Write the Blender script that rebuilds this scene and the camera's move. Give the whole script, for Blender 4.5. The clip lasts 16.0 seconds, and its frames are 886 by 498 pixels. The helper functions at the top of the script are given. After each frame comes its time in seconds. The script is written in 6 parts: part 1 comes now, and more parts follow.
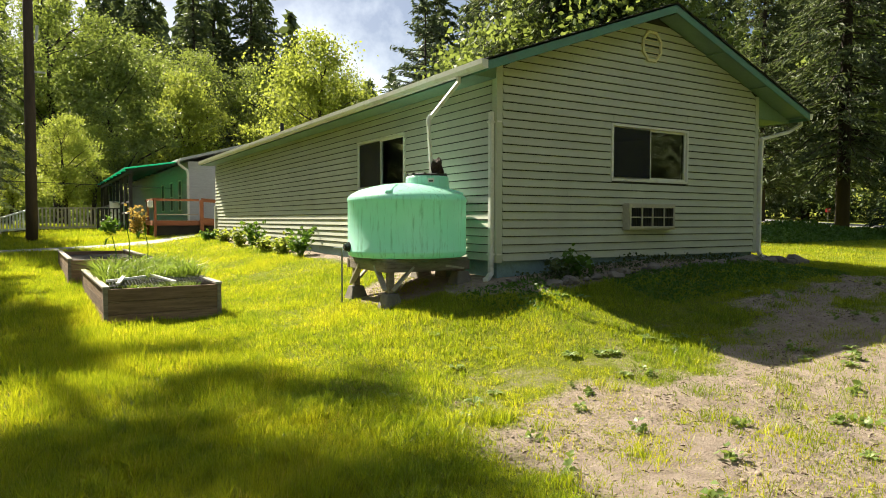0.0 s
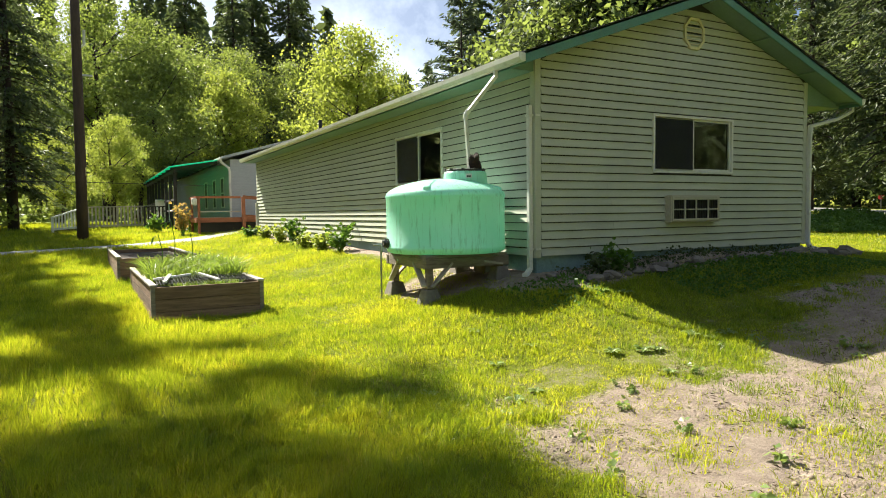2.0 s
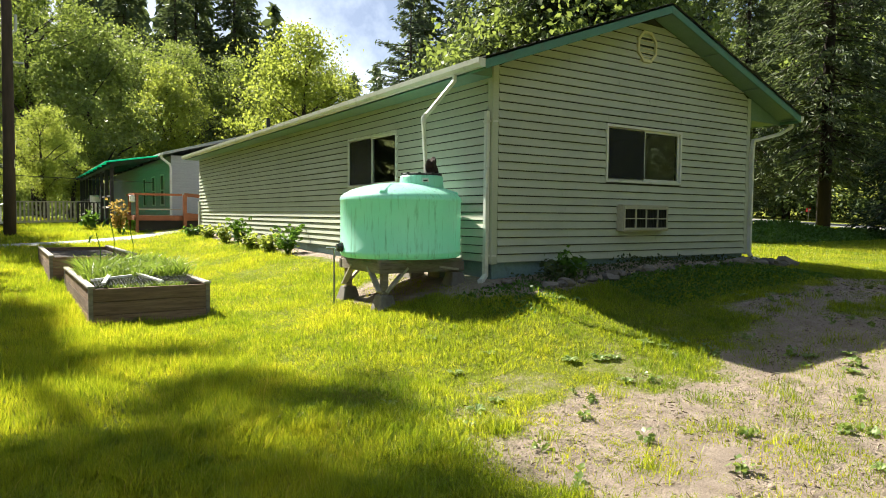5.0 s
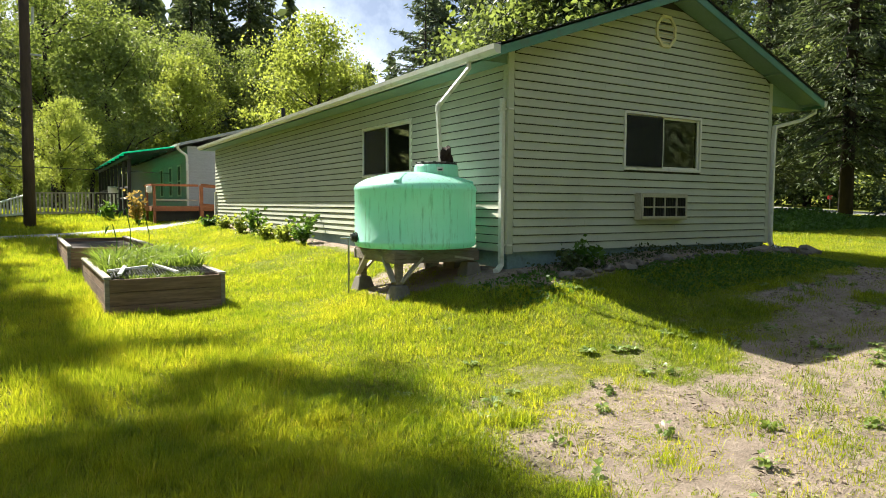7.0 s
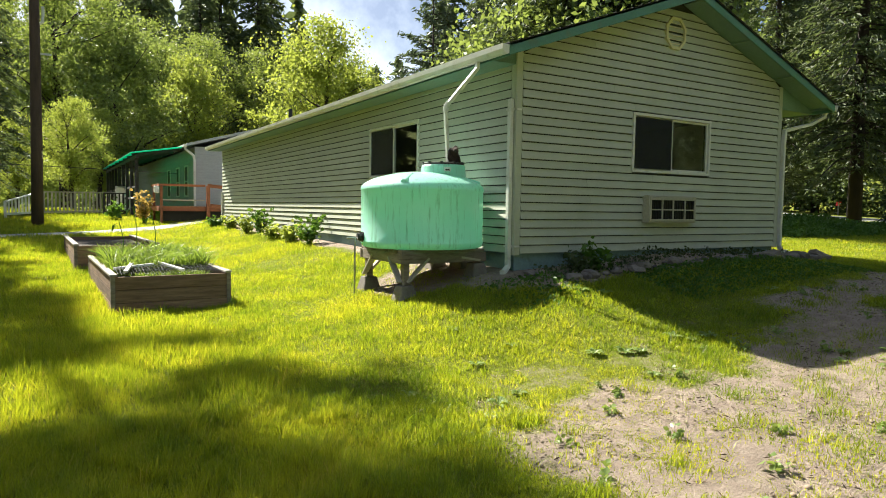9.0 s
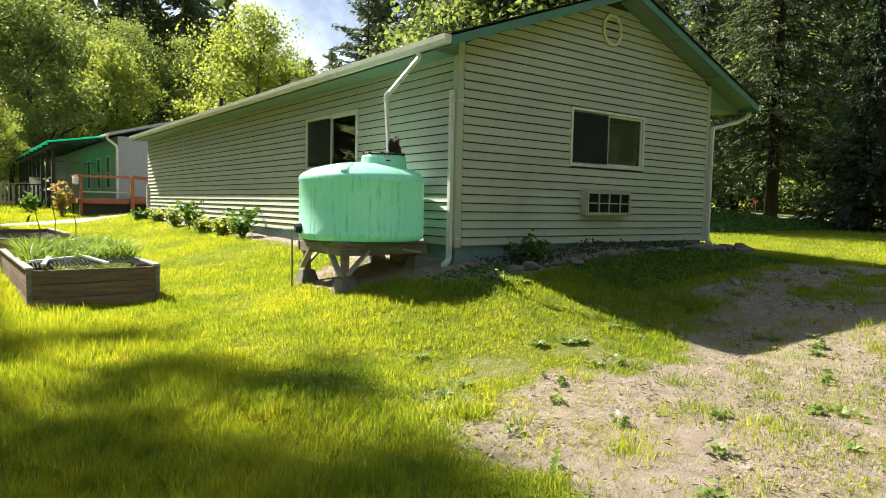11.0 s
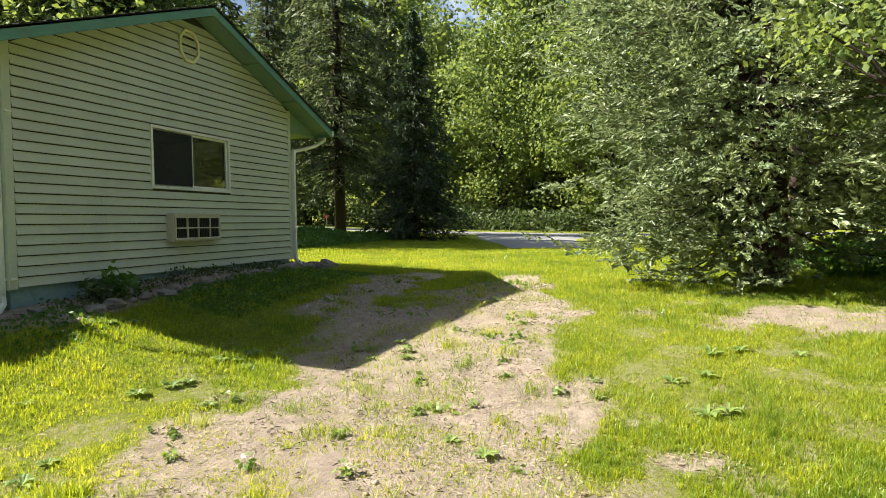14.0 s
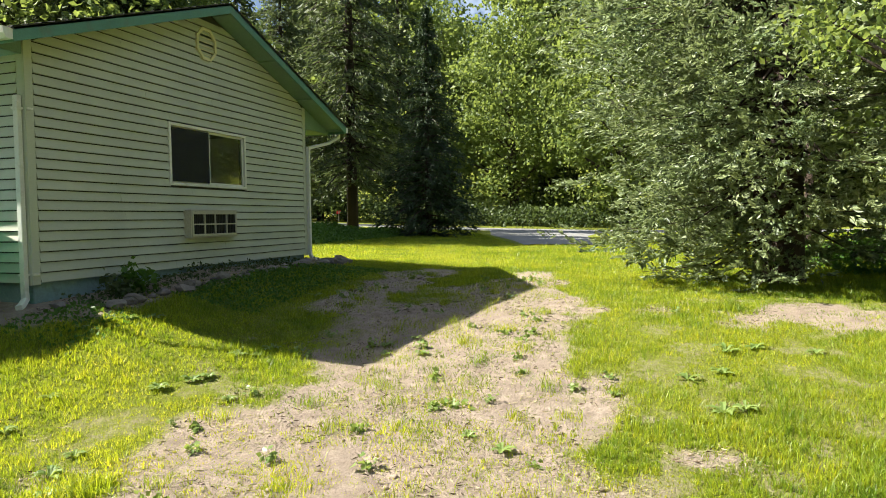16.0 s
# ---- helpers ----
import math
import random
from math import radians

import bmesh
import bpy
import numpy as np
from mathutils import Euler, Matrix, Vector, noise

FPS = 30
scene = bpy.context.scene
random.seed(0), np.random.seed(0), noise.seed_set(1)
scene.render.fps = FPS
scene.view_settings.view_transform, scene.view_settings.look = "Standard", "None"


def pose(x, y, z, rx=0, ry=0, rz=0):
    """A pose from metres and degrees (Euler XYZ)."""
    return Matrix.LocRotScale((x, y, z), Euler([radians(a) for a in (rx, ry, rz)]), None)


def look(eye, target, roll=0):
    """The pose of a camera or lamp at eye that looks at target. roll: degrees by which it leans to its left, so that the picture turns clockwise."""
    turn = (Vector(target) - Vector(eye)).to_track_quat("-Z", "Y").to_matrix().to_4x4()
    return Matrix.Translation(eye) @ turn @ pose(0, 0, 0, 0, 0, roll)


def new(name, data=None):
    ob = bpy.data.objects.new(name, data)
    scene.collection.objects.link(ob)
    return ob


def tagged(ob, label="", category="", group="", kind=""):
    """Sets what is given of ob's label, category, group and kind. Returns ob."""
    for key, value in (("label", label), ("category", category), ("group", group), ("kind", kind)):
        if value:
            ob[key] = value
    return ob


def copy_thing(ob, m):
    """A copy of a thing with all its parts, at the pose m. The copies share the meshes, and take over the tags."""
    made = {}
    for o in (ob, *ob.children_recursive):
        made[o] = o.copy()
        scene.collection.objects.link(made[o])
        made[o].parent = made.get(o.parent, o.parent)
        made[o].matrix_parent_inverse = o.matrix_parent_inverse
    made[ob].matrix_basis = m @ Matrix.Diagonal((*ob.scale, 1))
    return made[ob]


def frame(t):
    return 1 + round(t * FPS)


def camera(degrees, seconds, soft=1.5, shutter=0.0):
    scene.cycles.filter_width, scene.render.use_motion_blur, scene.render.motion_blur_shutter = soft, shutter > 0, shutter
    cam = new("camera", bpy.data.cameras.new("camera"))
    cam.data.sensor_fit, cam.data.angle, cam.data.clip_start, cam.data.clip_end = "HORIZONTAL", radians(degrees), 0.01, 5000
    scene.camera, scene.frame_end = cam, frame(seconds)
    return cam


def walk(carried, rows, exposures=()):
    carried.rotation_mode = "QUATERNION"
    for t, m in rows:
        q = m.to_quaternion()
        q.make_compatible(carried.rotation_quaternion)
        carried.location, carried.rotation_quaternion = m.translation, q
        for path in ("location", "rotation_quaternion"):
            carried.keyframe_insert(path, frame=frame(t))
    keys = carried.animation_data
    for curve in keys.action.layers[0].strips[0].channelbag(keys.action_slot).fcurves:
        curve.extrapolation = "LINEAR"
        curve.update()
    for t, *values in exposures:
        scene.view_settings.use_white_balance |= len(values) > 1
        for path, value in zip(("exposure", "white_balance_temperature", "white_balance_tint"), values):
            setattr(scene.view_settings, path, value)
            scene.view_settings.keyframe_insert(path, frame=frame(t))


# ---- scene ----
cam = camera(68.0, 16.0, soft=0.95)

PATH = [
    (0, (-5.652, -7.751, 0.592), (-4.61, -6.047, 0.504), 0.1),
    (0.5, (-5.612, -7.715, 0.586), (-4.564, -6.016, 0.462), -0.2),
    (1, (-5.571, -7.684, 0.587), (-4.579, -5.953, 0.45), -0.7),
    (1.5, (-5.594, -7.702, 0.607), (-4.646, -5.947, 0.469), -1.0),
    (2, (-5.648, -7.727, 0.636), (-4.707, -5.966, 0.526), -0.7),
    (2.5, (-5.677, -7.728, 0.646), (-4.721, -5.973, 0.571), -0.3),
    (3, (-5.697, -7.7, 0.648), (-4.696, -5.97, 0.569), 0.1),
    (3.5, (-5.73, -7.678, 0.657), (-4.681, -5.977, 0.571), 0.7),
    (3.7, (-5.749, -7.661, 0.658), (-4.678, -5.974, 0.572), 1.1),
    (6, (-5.682, -7.492, 0.662), (-4.602, -5.812, 0.551), 0.3),
    (6.5, (-5.663, -7.48, 0.656), (-4.606, -5.787, 0.531), 0.1),
    (7, (-5.671, -7.48, 0.661), (-4.625, -5.78, 0.527), 0.3),
    (7.5, (-5.688, -7.488, 0.668), (-4.638, -5.79, 0.541), 0.9),
    (8, (-5.688, -7.485, 0.656), (-4.654, -5.777, 0.541), 0.8),
    (8.2, (-5.678, -7.474, 0.653), (-4.657, -5.758, 0.528), 0.7),
    (10.3, (-5.654, -7.335, 0.554), (-4.593, -5.644, 0.434), 0.8),
    (10.5, (-5.656, -7.309, 0.556), (-4.598, -5.618, 0.418), 0.6),
    (11, (-5.679, -7.298, 0.554), (-4.482, -5.701, 0.422), 1.2),
    (11.5, (-5.597, -7.202, 0.576), (-4.118, -5.861, 0.458), -0.4),
    (12, (-5.487, -7.174, 0.568), (-3.81, -6.088, 0.477), -0.3),
    (12.5, (-5.43, -7.114, 0.568), (-3.629, -6.251, 0.478), -1.6),
    (13, (-5.497, -7.036, 0.595), (-3.625, -6.34, 0.495), -1.6),
    (13.5, (-5.605, -7.004, 0.641), (-3.707, -6.381, 0.545), -0.9),
    (14, (-5.655, -7.005, 0.659), (-3.75, -6.401, 0.58), -0.9),
    (14.5, (-5.669, -7.004, 0.66), (-3.764, -6.401, 0.579), -0.8),
    (15, (-5.669, -6.998, 0.661), (-3.762, -6.402, 0.57), -0.8),
    (15.5, (-5.703, -6.993, 0.668), (-3.797, -6.394, 0.578), -0.9),
    (16, (-5.719, -6.972, 0.673), (-3.825, -6.336, 0.582), -0.8),
]
walk(cam, [(t, look(eye, target, roll)) for t, eye, target, roll in PATH], exposures=((0.0, 1.46, 6400, 10), (1.5, 1.60, 6050, 10), (10.3, 1.56, 5950, 10), (11.8, 1.68, 5980, 10), (16.0, 1.72, 5950, 10)))

# ---- world, sun ----
SUN = Vector((0.26, -1.02, -1.0)).normalized()      # the way the sunlight travels
world = bpy.data.worlds.new("sky")
scene.world = world
world.use_nodes = True
wn = world.node_tree.nodes
sky = wn.new("ShaderNodeTexSky")
sky.sky_type, sky.sun_disc = "NISHITA", False
sky.sun_elevation = math.asin(-SUN.z)
sky.sun_rotation = math.atan2(-SUN.x, -SUN.y)
sky.dust_density = 2.5
wn["Background"].inputs[1].default_value = 0.04
# thin bright cloud over the whole sky, broken by blue
sky_at, cloud, cover_ramp, clouded = (wn.new("ShaderNodeTexCoord"), wn.new("ShaderNodeTexNoise"), wn.new("ShaderNodeValToRGB"), wn.new("ShaderNodeMix"))
cloud.inputs["Scale"].default_value, cloud.inputs["Detail"].default_value, cloud.inputs["Roughness"].default_value = 3.2, 7, 0.6
cover_ramp.color_ramp.elements[0].position, cover_ramp.color_ramp.elements[1].position = 0.50, 0.64
clouded.data_type = "RGBA"
clouded.inputs[7].default_value = (10.2, 10.9, 11.6, 1)
for a, b in ((sky_at.outputs["Generated"], cloud.inputs["Vector"]), (cloud.outputs[0], cover_ramp.inputs[0]), (cover_ramp.outputs[0], clouded.inputs[0]), (sky.outputs[0], clouded.inputs[6]), (clouded.outputs[2], wn["Background"].inputs[0])):
    world.node_tree.links.new(a, b)
sun = new("sun", bpy.data.lights.new("sun", "SUN"))
sun.data.energy, sun.data.angle, sun.data.color = 5.0, radians(0.53), (1.0, 0.91, 0.72)
sun.matrix_world = look((-20, 60, 60), Vector((-20, 60, 60)) + SUN)


# ---- materials ----
def material(name, build, **kw):
    m = bpy.data.materials.new(name)
    m.use_nodes = True
    build(m.node_tree, m.node_tree.nodes["Principled BSDF"], **kw)
    return m


def link(t, a, b):
    t.links.new(a, b)


def coords(t, scale=(1, 1, 1)):
    tc, mp = t.nodes.new("ShaderNodeTexCoord"), t.nodes.new("ShaderNodeMapping")
    mp.inputs["Scale"].default_value = scale
    link(t, tc.outputs["Object"], mp.inputs[0])
    return mp.outputs[0]


def noise_of(t, vec, scale, detail=6, rough=0.6):
    n = t.nodes.new("ShaderNodeTexNoise")
    n.inputs["Scale"].default_value, n.inputs["Detail"].default_value, n.inputs["Roughness"].default_value = scale, detail, rough
    link(t, vec, n.inputs["Vector"])
    return n.outputs[0]


def ramp(t, fac, stops):
    r = t.nodes.new("ShaderNodeValToRGB")
    e = r.color_ramp.elements
    while len(e) < len(stops):
        e.new(0.5)
    for k, (p, c) in zip(e, stops):
        k.position, k.color = p, (*c, 1) if len(c) == 3 else c
    link(t, fac, r.inputs[0])
    return r.outputs[0]


def mixed(t, fac, a, b, kind="MIX"):
    m = t.nodes.new("ShaderNodeMix")
    m.data_type, m.blend_type = "RGBA", kind
    for s, v in ((m.inputs[0], fac), (m.inputs[6], a), (m.inputs[7], b)):
        if isinstance(v, (int, float)):
            s.default_value = v
        elif isinstance(v, tuple):
            s.default_value = (*v, 1)
        else:
            link(t, v, s)
    return m.outputs[2]


def bump(t, p, height, strength, distance):
    b = t.nodes.new("ShaderNodeBump")
    b.inputs["Strength"].default_value, b.inputs["Distance"].default_value = strength, distance
    link(t, height, b.inputs["Height"])
    link(t, b.outputs[0], p.inputs["Normal"])


def surface(t, p, colors=((0.5, 0.5, 0.5), (0.4, 0.4, 0.4)), scale=(1, 1, 1), fine=40, coarse=2.0, rough=0.7, relief=0.3, depth=0.004, metal=0.0, stain=None, per_piece=0.0):
    """Two scales of variation, with relief, and an optional stain colour in patches."""
    vec = coords(t, scale)
    big, small = noise_of(t, vec, coarse, 4), noise_of(t, vec, fine, 8, 0.7)
    c = mixed(t, ramp(t, big, ((0.3, (0, 0, 0)), (0.7, (1, 1, 1)))), colors[0], colors[1])
    c = mixed(t, 0.35, c, ramp(t, small, ((0.25, (0.25, 0.25, 0.25)), (0.75, (0.8, 0.8, 0.8)))), "OVERLAY")
    if stain:
        c = mixed(t, ramp(t, noise_of(t, vec, coarse * 2.7, 7), ((0.55, (0, 0, 0)), (0.72, (0.7, 0.7, 0.7)))), c, stain)
    if per_piece:
        info = t.nodes.new("ShaderNodeObjectInfo")
        v = 1 - per_piece
        c = mixed(t, 1.0, c, ramp(t, info.outputs["Random"], ((0.0, (v, v, v)), (1.0, (1, 1, 1)))), "MULTIPLY")
    link(t, c, p.inputs["Base Color"])
    p.inputs["Roughness"].default_value, p.inputs["Metallic"].default_value = rough, metal
    bump(t, p, small, relief, depth)


def leafy(t, p, colors=((0.05, 0.1, 0.02), (0.1, 0.17, 0.03)), through_color=(0.2, 0.35, 0.03), share=0.35, rough=0.55, dry=None, gloss=0.3):
    """Leaves: each blade its own shade, some light passes through."""
    geo = t.nodes.new("ShaderNodeNewGeometry")
    info = t.nodes.new("ShaderNodeObjectInfo")
    stops = [(0.0, colors[0]), (0.75, colors[1])]
    if dry:
        stops.append((0.97, dry))
    c = ramp(t, geo.outputs["Random Per Island"], stops)
    big = noise_of(t, coords(t), 0.9, 5)
    c = mixed(t, 0.8, c, ramp(t, big, ((0.3, (0.28, 0.36, 0.35)), (0.7, (0.68, 0.62, 0.62)))), "OVERLAY")
    c = mixed(t, 1.0, c, ramp(t, info.outputs["Random"], ((0, (0.8, 0.85, 0.8)), (1, (1.0, 1.0, 1.0)))), "MULTIPLY")
    link(t, c, p.inputs["Base Color"])
    p.inputs["Roughness"].default_value, p.inputs["Specular IOR Level"].default_value = rough, gloss
    tr, mx = t.nodes.new("ShaderNodeBsdfTranslucent"), t.nodes.new("ShaderNodeMixShader")
    link(t, mixed(t, 0.65, c, through_color), tr.inputs[0])
    mx.inputs[0].default_value = share
    link(t, p.outputs[0], mx.inputs[1])
    link(t, tr.outputs[0], mx.inputs[2])
    link(t, mx.outputs[0], t.nodes["Material Output"].inputs[0])


def lawn_blades(t, p):
    """Grass: patches from yellow-green to deep green, single dry blades."""
    geo = t.nodes.new("ShaderNodeNewGeometry")
    vec = coords(t)
    patch = mixed(t, 0.45, noise_of(t, vec, 0.55, 4), noise_of(t, vec, 3.5, 4))
    lush = ramp(t, patch, ((0.38, (0.12, 0.205, 0.016)), (0.48, (0.20, 0.285, 0.020)), (0.60, (0.285, 0.355, 0.026))))
    c = mixed(t, 1.0, lush, ramp(t, geo.outputs["Random Per Island"], ((0.0, (0.5, 0.56, 0.5)), (0.8, (1.0, 1.0, 1.0)), (0.93, (1.0, 1.0, 1.0)), (0.97, (1.25, 1.0, 4.0)))), "MULTIPLY")
    link(t, c, p.inputs["Base Color"])
    p.inputs["Roughness"].default_value, p.inputs["Specular IOR Level"].default_value = 0.42, 0.5
    tr, mx = t.nodes.new("ShaderNodeBsdfTranslucent"), t.nodes.new("ShaderNodeMixShader")
    link(t, mixed(t, 1.0, c, (2.95, 2.25, 0.9), "MULTIPLY"), tr.inputs[0])
    mx.inputs[0].default_value = 0.5
    link(t, p.outputs[0], mx.inputs[1])
    link(t, tr.outputs[0], mx.inputs[2])
    link(t, mx.outputs[0], t.nodes["Material Output"].inputs[0])


def siding_paint(t, p):
    vec = coords(t)
    grain = noise_of(t, coords(t, (3, 3, 60)), 6, 5)
    dirt = noise_of(t, coords(t, (1, 1, 0.35)), 1.3, 7, 0.65)
    c = mixed(t, ramp(t, dirt, ((0.38, (0, 0, 0)), (0.75, (0.8, 0.8, 0.8)))), (0.52, 0.535, 0.44), (0.43, 0.44, 0.365))
    c = mixed(t, 0.18, c, ramp(t, grain, ((0.3, (0.3, 0.3, 0.3)), (0.7, (0.7, 0.7, 0.7)))), "OVERLAY")
    info = t.nodes.new("ShaderNodeObjectInfo")
    c = mixed(t, 1.0, c, ramp(t, info.outputs["Random"], ((0, (0.93, 0.93, 0.92)), (1, (1, 1, 1)))), "MULTIPLY")
    link(t, c, p.inputs["Base Color"])
    p.inputs["Roughness"].default_value = 0.55
    bump(t, p, grain, 0.12, 0.002)


def ground_soil(t, p):
    vec = coords(t)
    at = t.nodes.new("ShaderNodeAttribute")
    at.attribute_name = "cover"
    fine, mid = noise_of(t, vec, 55, 9, 0.75), noise_of(t, vec, 6, 8, 0.65)
    soil = mixed(t, ramp(t, mid, ((0.3, (0, 0, 0)), (0.7, (1, 1, 1)))), (0.49, 0.395, 0.315), (0.30, 0.235, 0.185))
    soil = mixed(t, 0.5, soil, ramp(t, fine, ((0.25, (0.2, 0.2, 0.2)), (0.75, (0.8, 0.8, 0.8)))), "OVERLAY")
    turf = mixed(t, ramp(t, noise_of(t, vec, 45, 9, 0.8), ((0.3, (0, 0, 0)), (0.7, (1, 1, 1)))), (0.12, 0.15, 0.018), (0.26, 0.28, 0.034))
    edge = t.nodes.new("ShaderNodeMath")
    edge.operation = "MULTIPLY_ADD"
    link(t, noise_of(t, vec, 9, 9, 0.8), edge.inputs[0])
    edge.inputs[1].default_value = 2.6
    thick = t.nodes.new("ShaderNodeMath")
    thick.operation = "MULTIPLY_ADD"
    link(t, at.outputs["Fac"], thick.inputs[0])
    thick.inputs[1].default_value, thick.inputs[2].default_value = 2.4, -2.3
    link(t, thick.outputs[0], edge.inputs[2])
    c = mixed(t, ramp(t, edge.outputs[0], ((0.0, (0, 0, 0)), (1.0, (1, 1, 1)))), soil, turf)
    link(t, c, p.inputs["Base Color"])
    p.inputs["Roughness"].default_value = 0.95
    p.inputs["Specular IOR Level"].default_value = 0.15
    both = t.nodes.new("ShaderNodeMath")
    both.operation = "ADD"
    link(t, fine, both.inputs[0])
    link(t, mid, both.inputs[1])
    bump(t, p, both.outputs[0], 1.0, 0.045)


def tank_plastic(t, p):
    vec = coords(t)
    streak = noise_of(t, coords(t, (7, 7, 0.8)), 2.2, 8, 0.7)
    blotch = noise_of(t, vec, 2.0, 5)
    c = mixed(t, ramp(t, blotch, ((0.35, (0, 0, 0)), (0.7, (1, 1, 1)))), (0.46, 0.85, 0.70), (0.56, 0.90, 0.77))
    c = mixed(t, ramp(t, streak, ((0.54, (0, 0, 0)), (0.70, (0.75, 0.75, 0.75)))), c, (0.10, 0.30, 0.13))
    drip = noise_of(t, coords(t, (22, 22, 1.1)), 1.6, 6, 0.7)
    c = mixed(t, ramp(t, drip, ((0.60, (0, 0, 0)), (0.72, (0.55, 0.55, 0.55)))), c, (0.07, 0.20, 0.10))
    link(t, c, p.inputs["Base Color"])
    tr, mx = t.nodes.new("ShaderNodeBsdfTranslucent"), t.nodes.new("ShaderNodeMixShader")
    link(t, mixed(t, 0.5, c, (0.40, 0.95, 0.72)), tr.inputs[0])
    mx.inputs[0].default_value = 0.25
    link(t, p.outputs[0], mx.inputs[1])
    link(t, tr.outputs[0], mx.inputs[2])
    link(t, mx.outputs[0], t.nodes["Material Output"].inputs[0])
    p.inputs["Roughness"].default_value = 0.33
    bump(t, p, noise_of(t, vec, 12, 3), 0.15, 0.006)


def pane_glass(t, p):
    p.inputs["Base Color"].default_value = (0.9, 0.95, 0.93, 1)
    p.inputs["Roughness"].default_value, p.inputs["IOR"].default_value = 0.02, 1.5
    p.inputs["Transmission Weight"].default_value = 1.0


def screen_mesh(t, p):
    p.inputs["Base Color"].default_value = (0.015, 0.016, 0.017, 1)
    p.inputs["Roughness"].default_value = 0.8
    p.inputs["Alpha"].default_value = 0.75


def green_sheet(t, p):
    p.inputs["Base Color"].default_value = (0.05, 0.40, 0.25, 1)
    p.inputs["Roughness"].default_value = 0.3
    tr, mx = t.nodes.new("ShaderNodeBsdfTranslucent"), t.nodes.new("ShaderNodeMixShader")
    tr.inputs[0].default_value = (0.07, 0.50, 0.32, 1)
    mx.inputs[0].default_value = 0.65
    link(t, p.outputs[0], mx.inputs[1])
    link(t, tr.outputs[0], mx.inputs[2])
    link(t, mx.outputs[0], t.nodes["Material Output"].inputs[0])


# near-black wall core; showing between the laps, it paints their shadow lines
SHADOWPAPER = material("shadow_line_paper", surface, colors=((0.03, 0.03, 0.028), (0.045, 0.045, 0.04)), rough=0.95)
SIDING = material("siding_paint", siding_paint)
TRIM_GREEN = material("green_trim_paint", surface, colors=((0.085, 0.20, 0.165), (0.105, 0.235, 0.19)), rough=0.5, relief=0.15, stain=(0.13, 0.17, 0.14))
SOFFIT = material("soffit_paint", surface, colors=((0.15, 0.24, 0.195), (0.19, 0.285, 0.23)), rough=0.6)
WHITE = material("white_vinyl", surface, colors=((0.74, 0.73, 0.68), (0.66, 0.65, 0.60)), rough=0.4, relief=0.05, stain=(0.45, 0.42, 0.34))
CREAM = material("cream_plastic", surface, colors=((0.72, 0.65, 0.40), (0.64, 0.57, 0.34)), rough=0.5, relief=0.05)
ACTAN = material("tan_enamel", surface, colors=((0.47, 0.44, 0.34), (0.41, 0.385, 0.30)), rough=0.5, relief=0.05)
GLASS = material("pane_glass", pane_glass)
SCREEN = material("insect_screen", screen_mesh)
# room surfaces near black: the gloom indoors is put into the colour
DARK = material("unlit_room_dark", surface, colors=((0.06, 0.055, 0.05), (0.04, 0.04, 0.035)), rough=0.9)
CONCRETE = material("foundation_concrete", surface, colors=((0.24, 0.34, 0.345), (0.18, 0.27, 0.275)), rough=0.9, relief=0.6, depth=0.01, stain=(0.10, 0.12, 0.11), fine=25)
PIER = material("pier_concrete", surface, colors=((0.23, 0.205, 0.175), (0.14, 0.12, 0.10)), rough=0.95, relief=0.7, depth=0.01, fine=25)
SHINGLE = material("asphalt_shingle", surface, colors=((0.045, 0.045, 0.05), (0.07, 0.07, 0.072)), rough=0.95, relief=0.8, depth=0.01, fine=60)
WEATHERED = material("weathered_wood", surface, colors=((0.38, 0.315, 0.25), (0.19, 0.15, 0.115)), scale=(1, 1, 6), fine=14, rough=0.85, relief=0.7, stain=(0.06, 0.047, 0.038), per_piece=0.35)
BEDWOOD = material("bed_board_wood", surface, colors=((0.44, 0.27, 0.165), (0.22, 0.125, 0.075)), scale=(0.6, 0.6, 9), fine=11, coarse=3.0, rough=0.85, relief=0.8, stain=(0.045, 0.033, 0.026), per_piece=0.4)
GREYWOOD = material("sun_bleached_wood", surface, colors=((0.50, 0.45, 0.37), (0.38, 0.33, 0.27)), scale=(1, 1, 6), fine=12, rough=0.9, relief=0.5, per_piece=0.2)
REDWOOD = material("stained_deck_wood", surface, colors=((0.36, 0.12, 0.045), (0.24, 0.08, 0.03)), scale=(1, 1, 3), fine=12, rough=0.7, relief=0.3, per_piece=0.25)
DARKWOOD = material("dark_post_wood", surface, colors=((0.045, 0.04, 0.035), (0.03, 0.027, 0.024)), rough=0.8)
POLEWOOD = material("pole_wood", surface, colors=((0.10, 0.065, 0.045), (0.06, 0.04, 0.03)), scale=(4, 4, 0.6), fine=10, rough=0.95, relief=0.9, depth=0.02)
BARK = material("bark", surface, colors=((0.055, 0.038, 0.03), (0.03, 0.022, 0.018)), scale=(3, 3, 0.7), fine=9, rough=0.95, relief=1.0, depth=0.03)
REDBARK = material("cedar_bark", surface, colors=((0.055, 0.034, 0.026), (0.032, 0.021, 0.017)), scale=(5, 5, 0.5), fine=7, rough=0.95, relief=1.0, depth=0.03)
TANK = material("tank_plastic", tank_plastic)
BLACK = material("black_plastic", surface, colors=((0.02, 0.02, 0.02), (0.03, 0.03, 0.03)), rough=0.5)
STEEL = material("galvanised_steel", surface, colors=((0.45, 0.45, 0.45), (0.35, 0.35, 0.36)), rough=0.4, metal=0.9)
ROCK = material("field_stone", surface, colors=((0.33, 0.285, 0.24), (0.17, 0.14, 0.12)), rough=0.95, relief=0.8, depth=0.02, fine=12, per_piece=0.55)
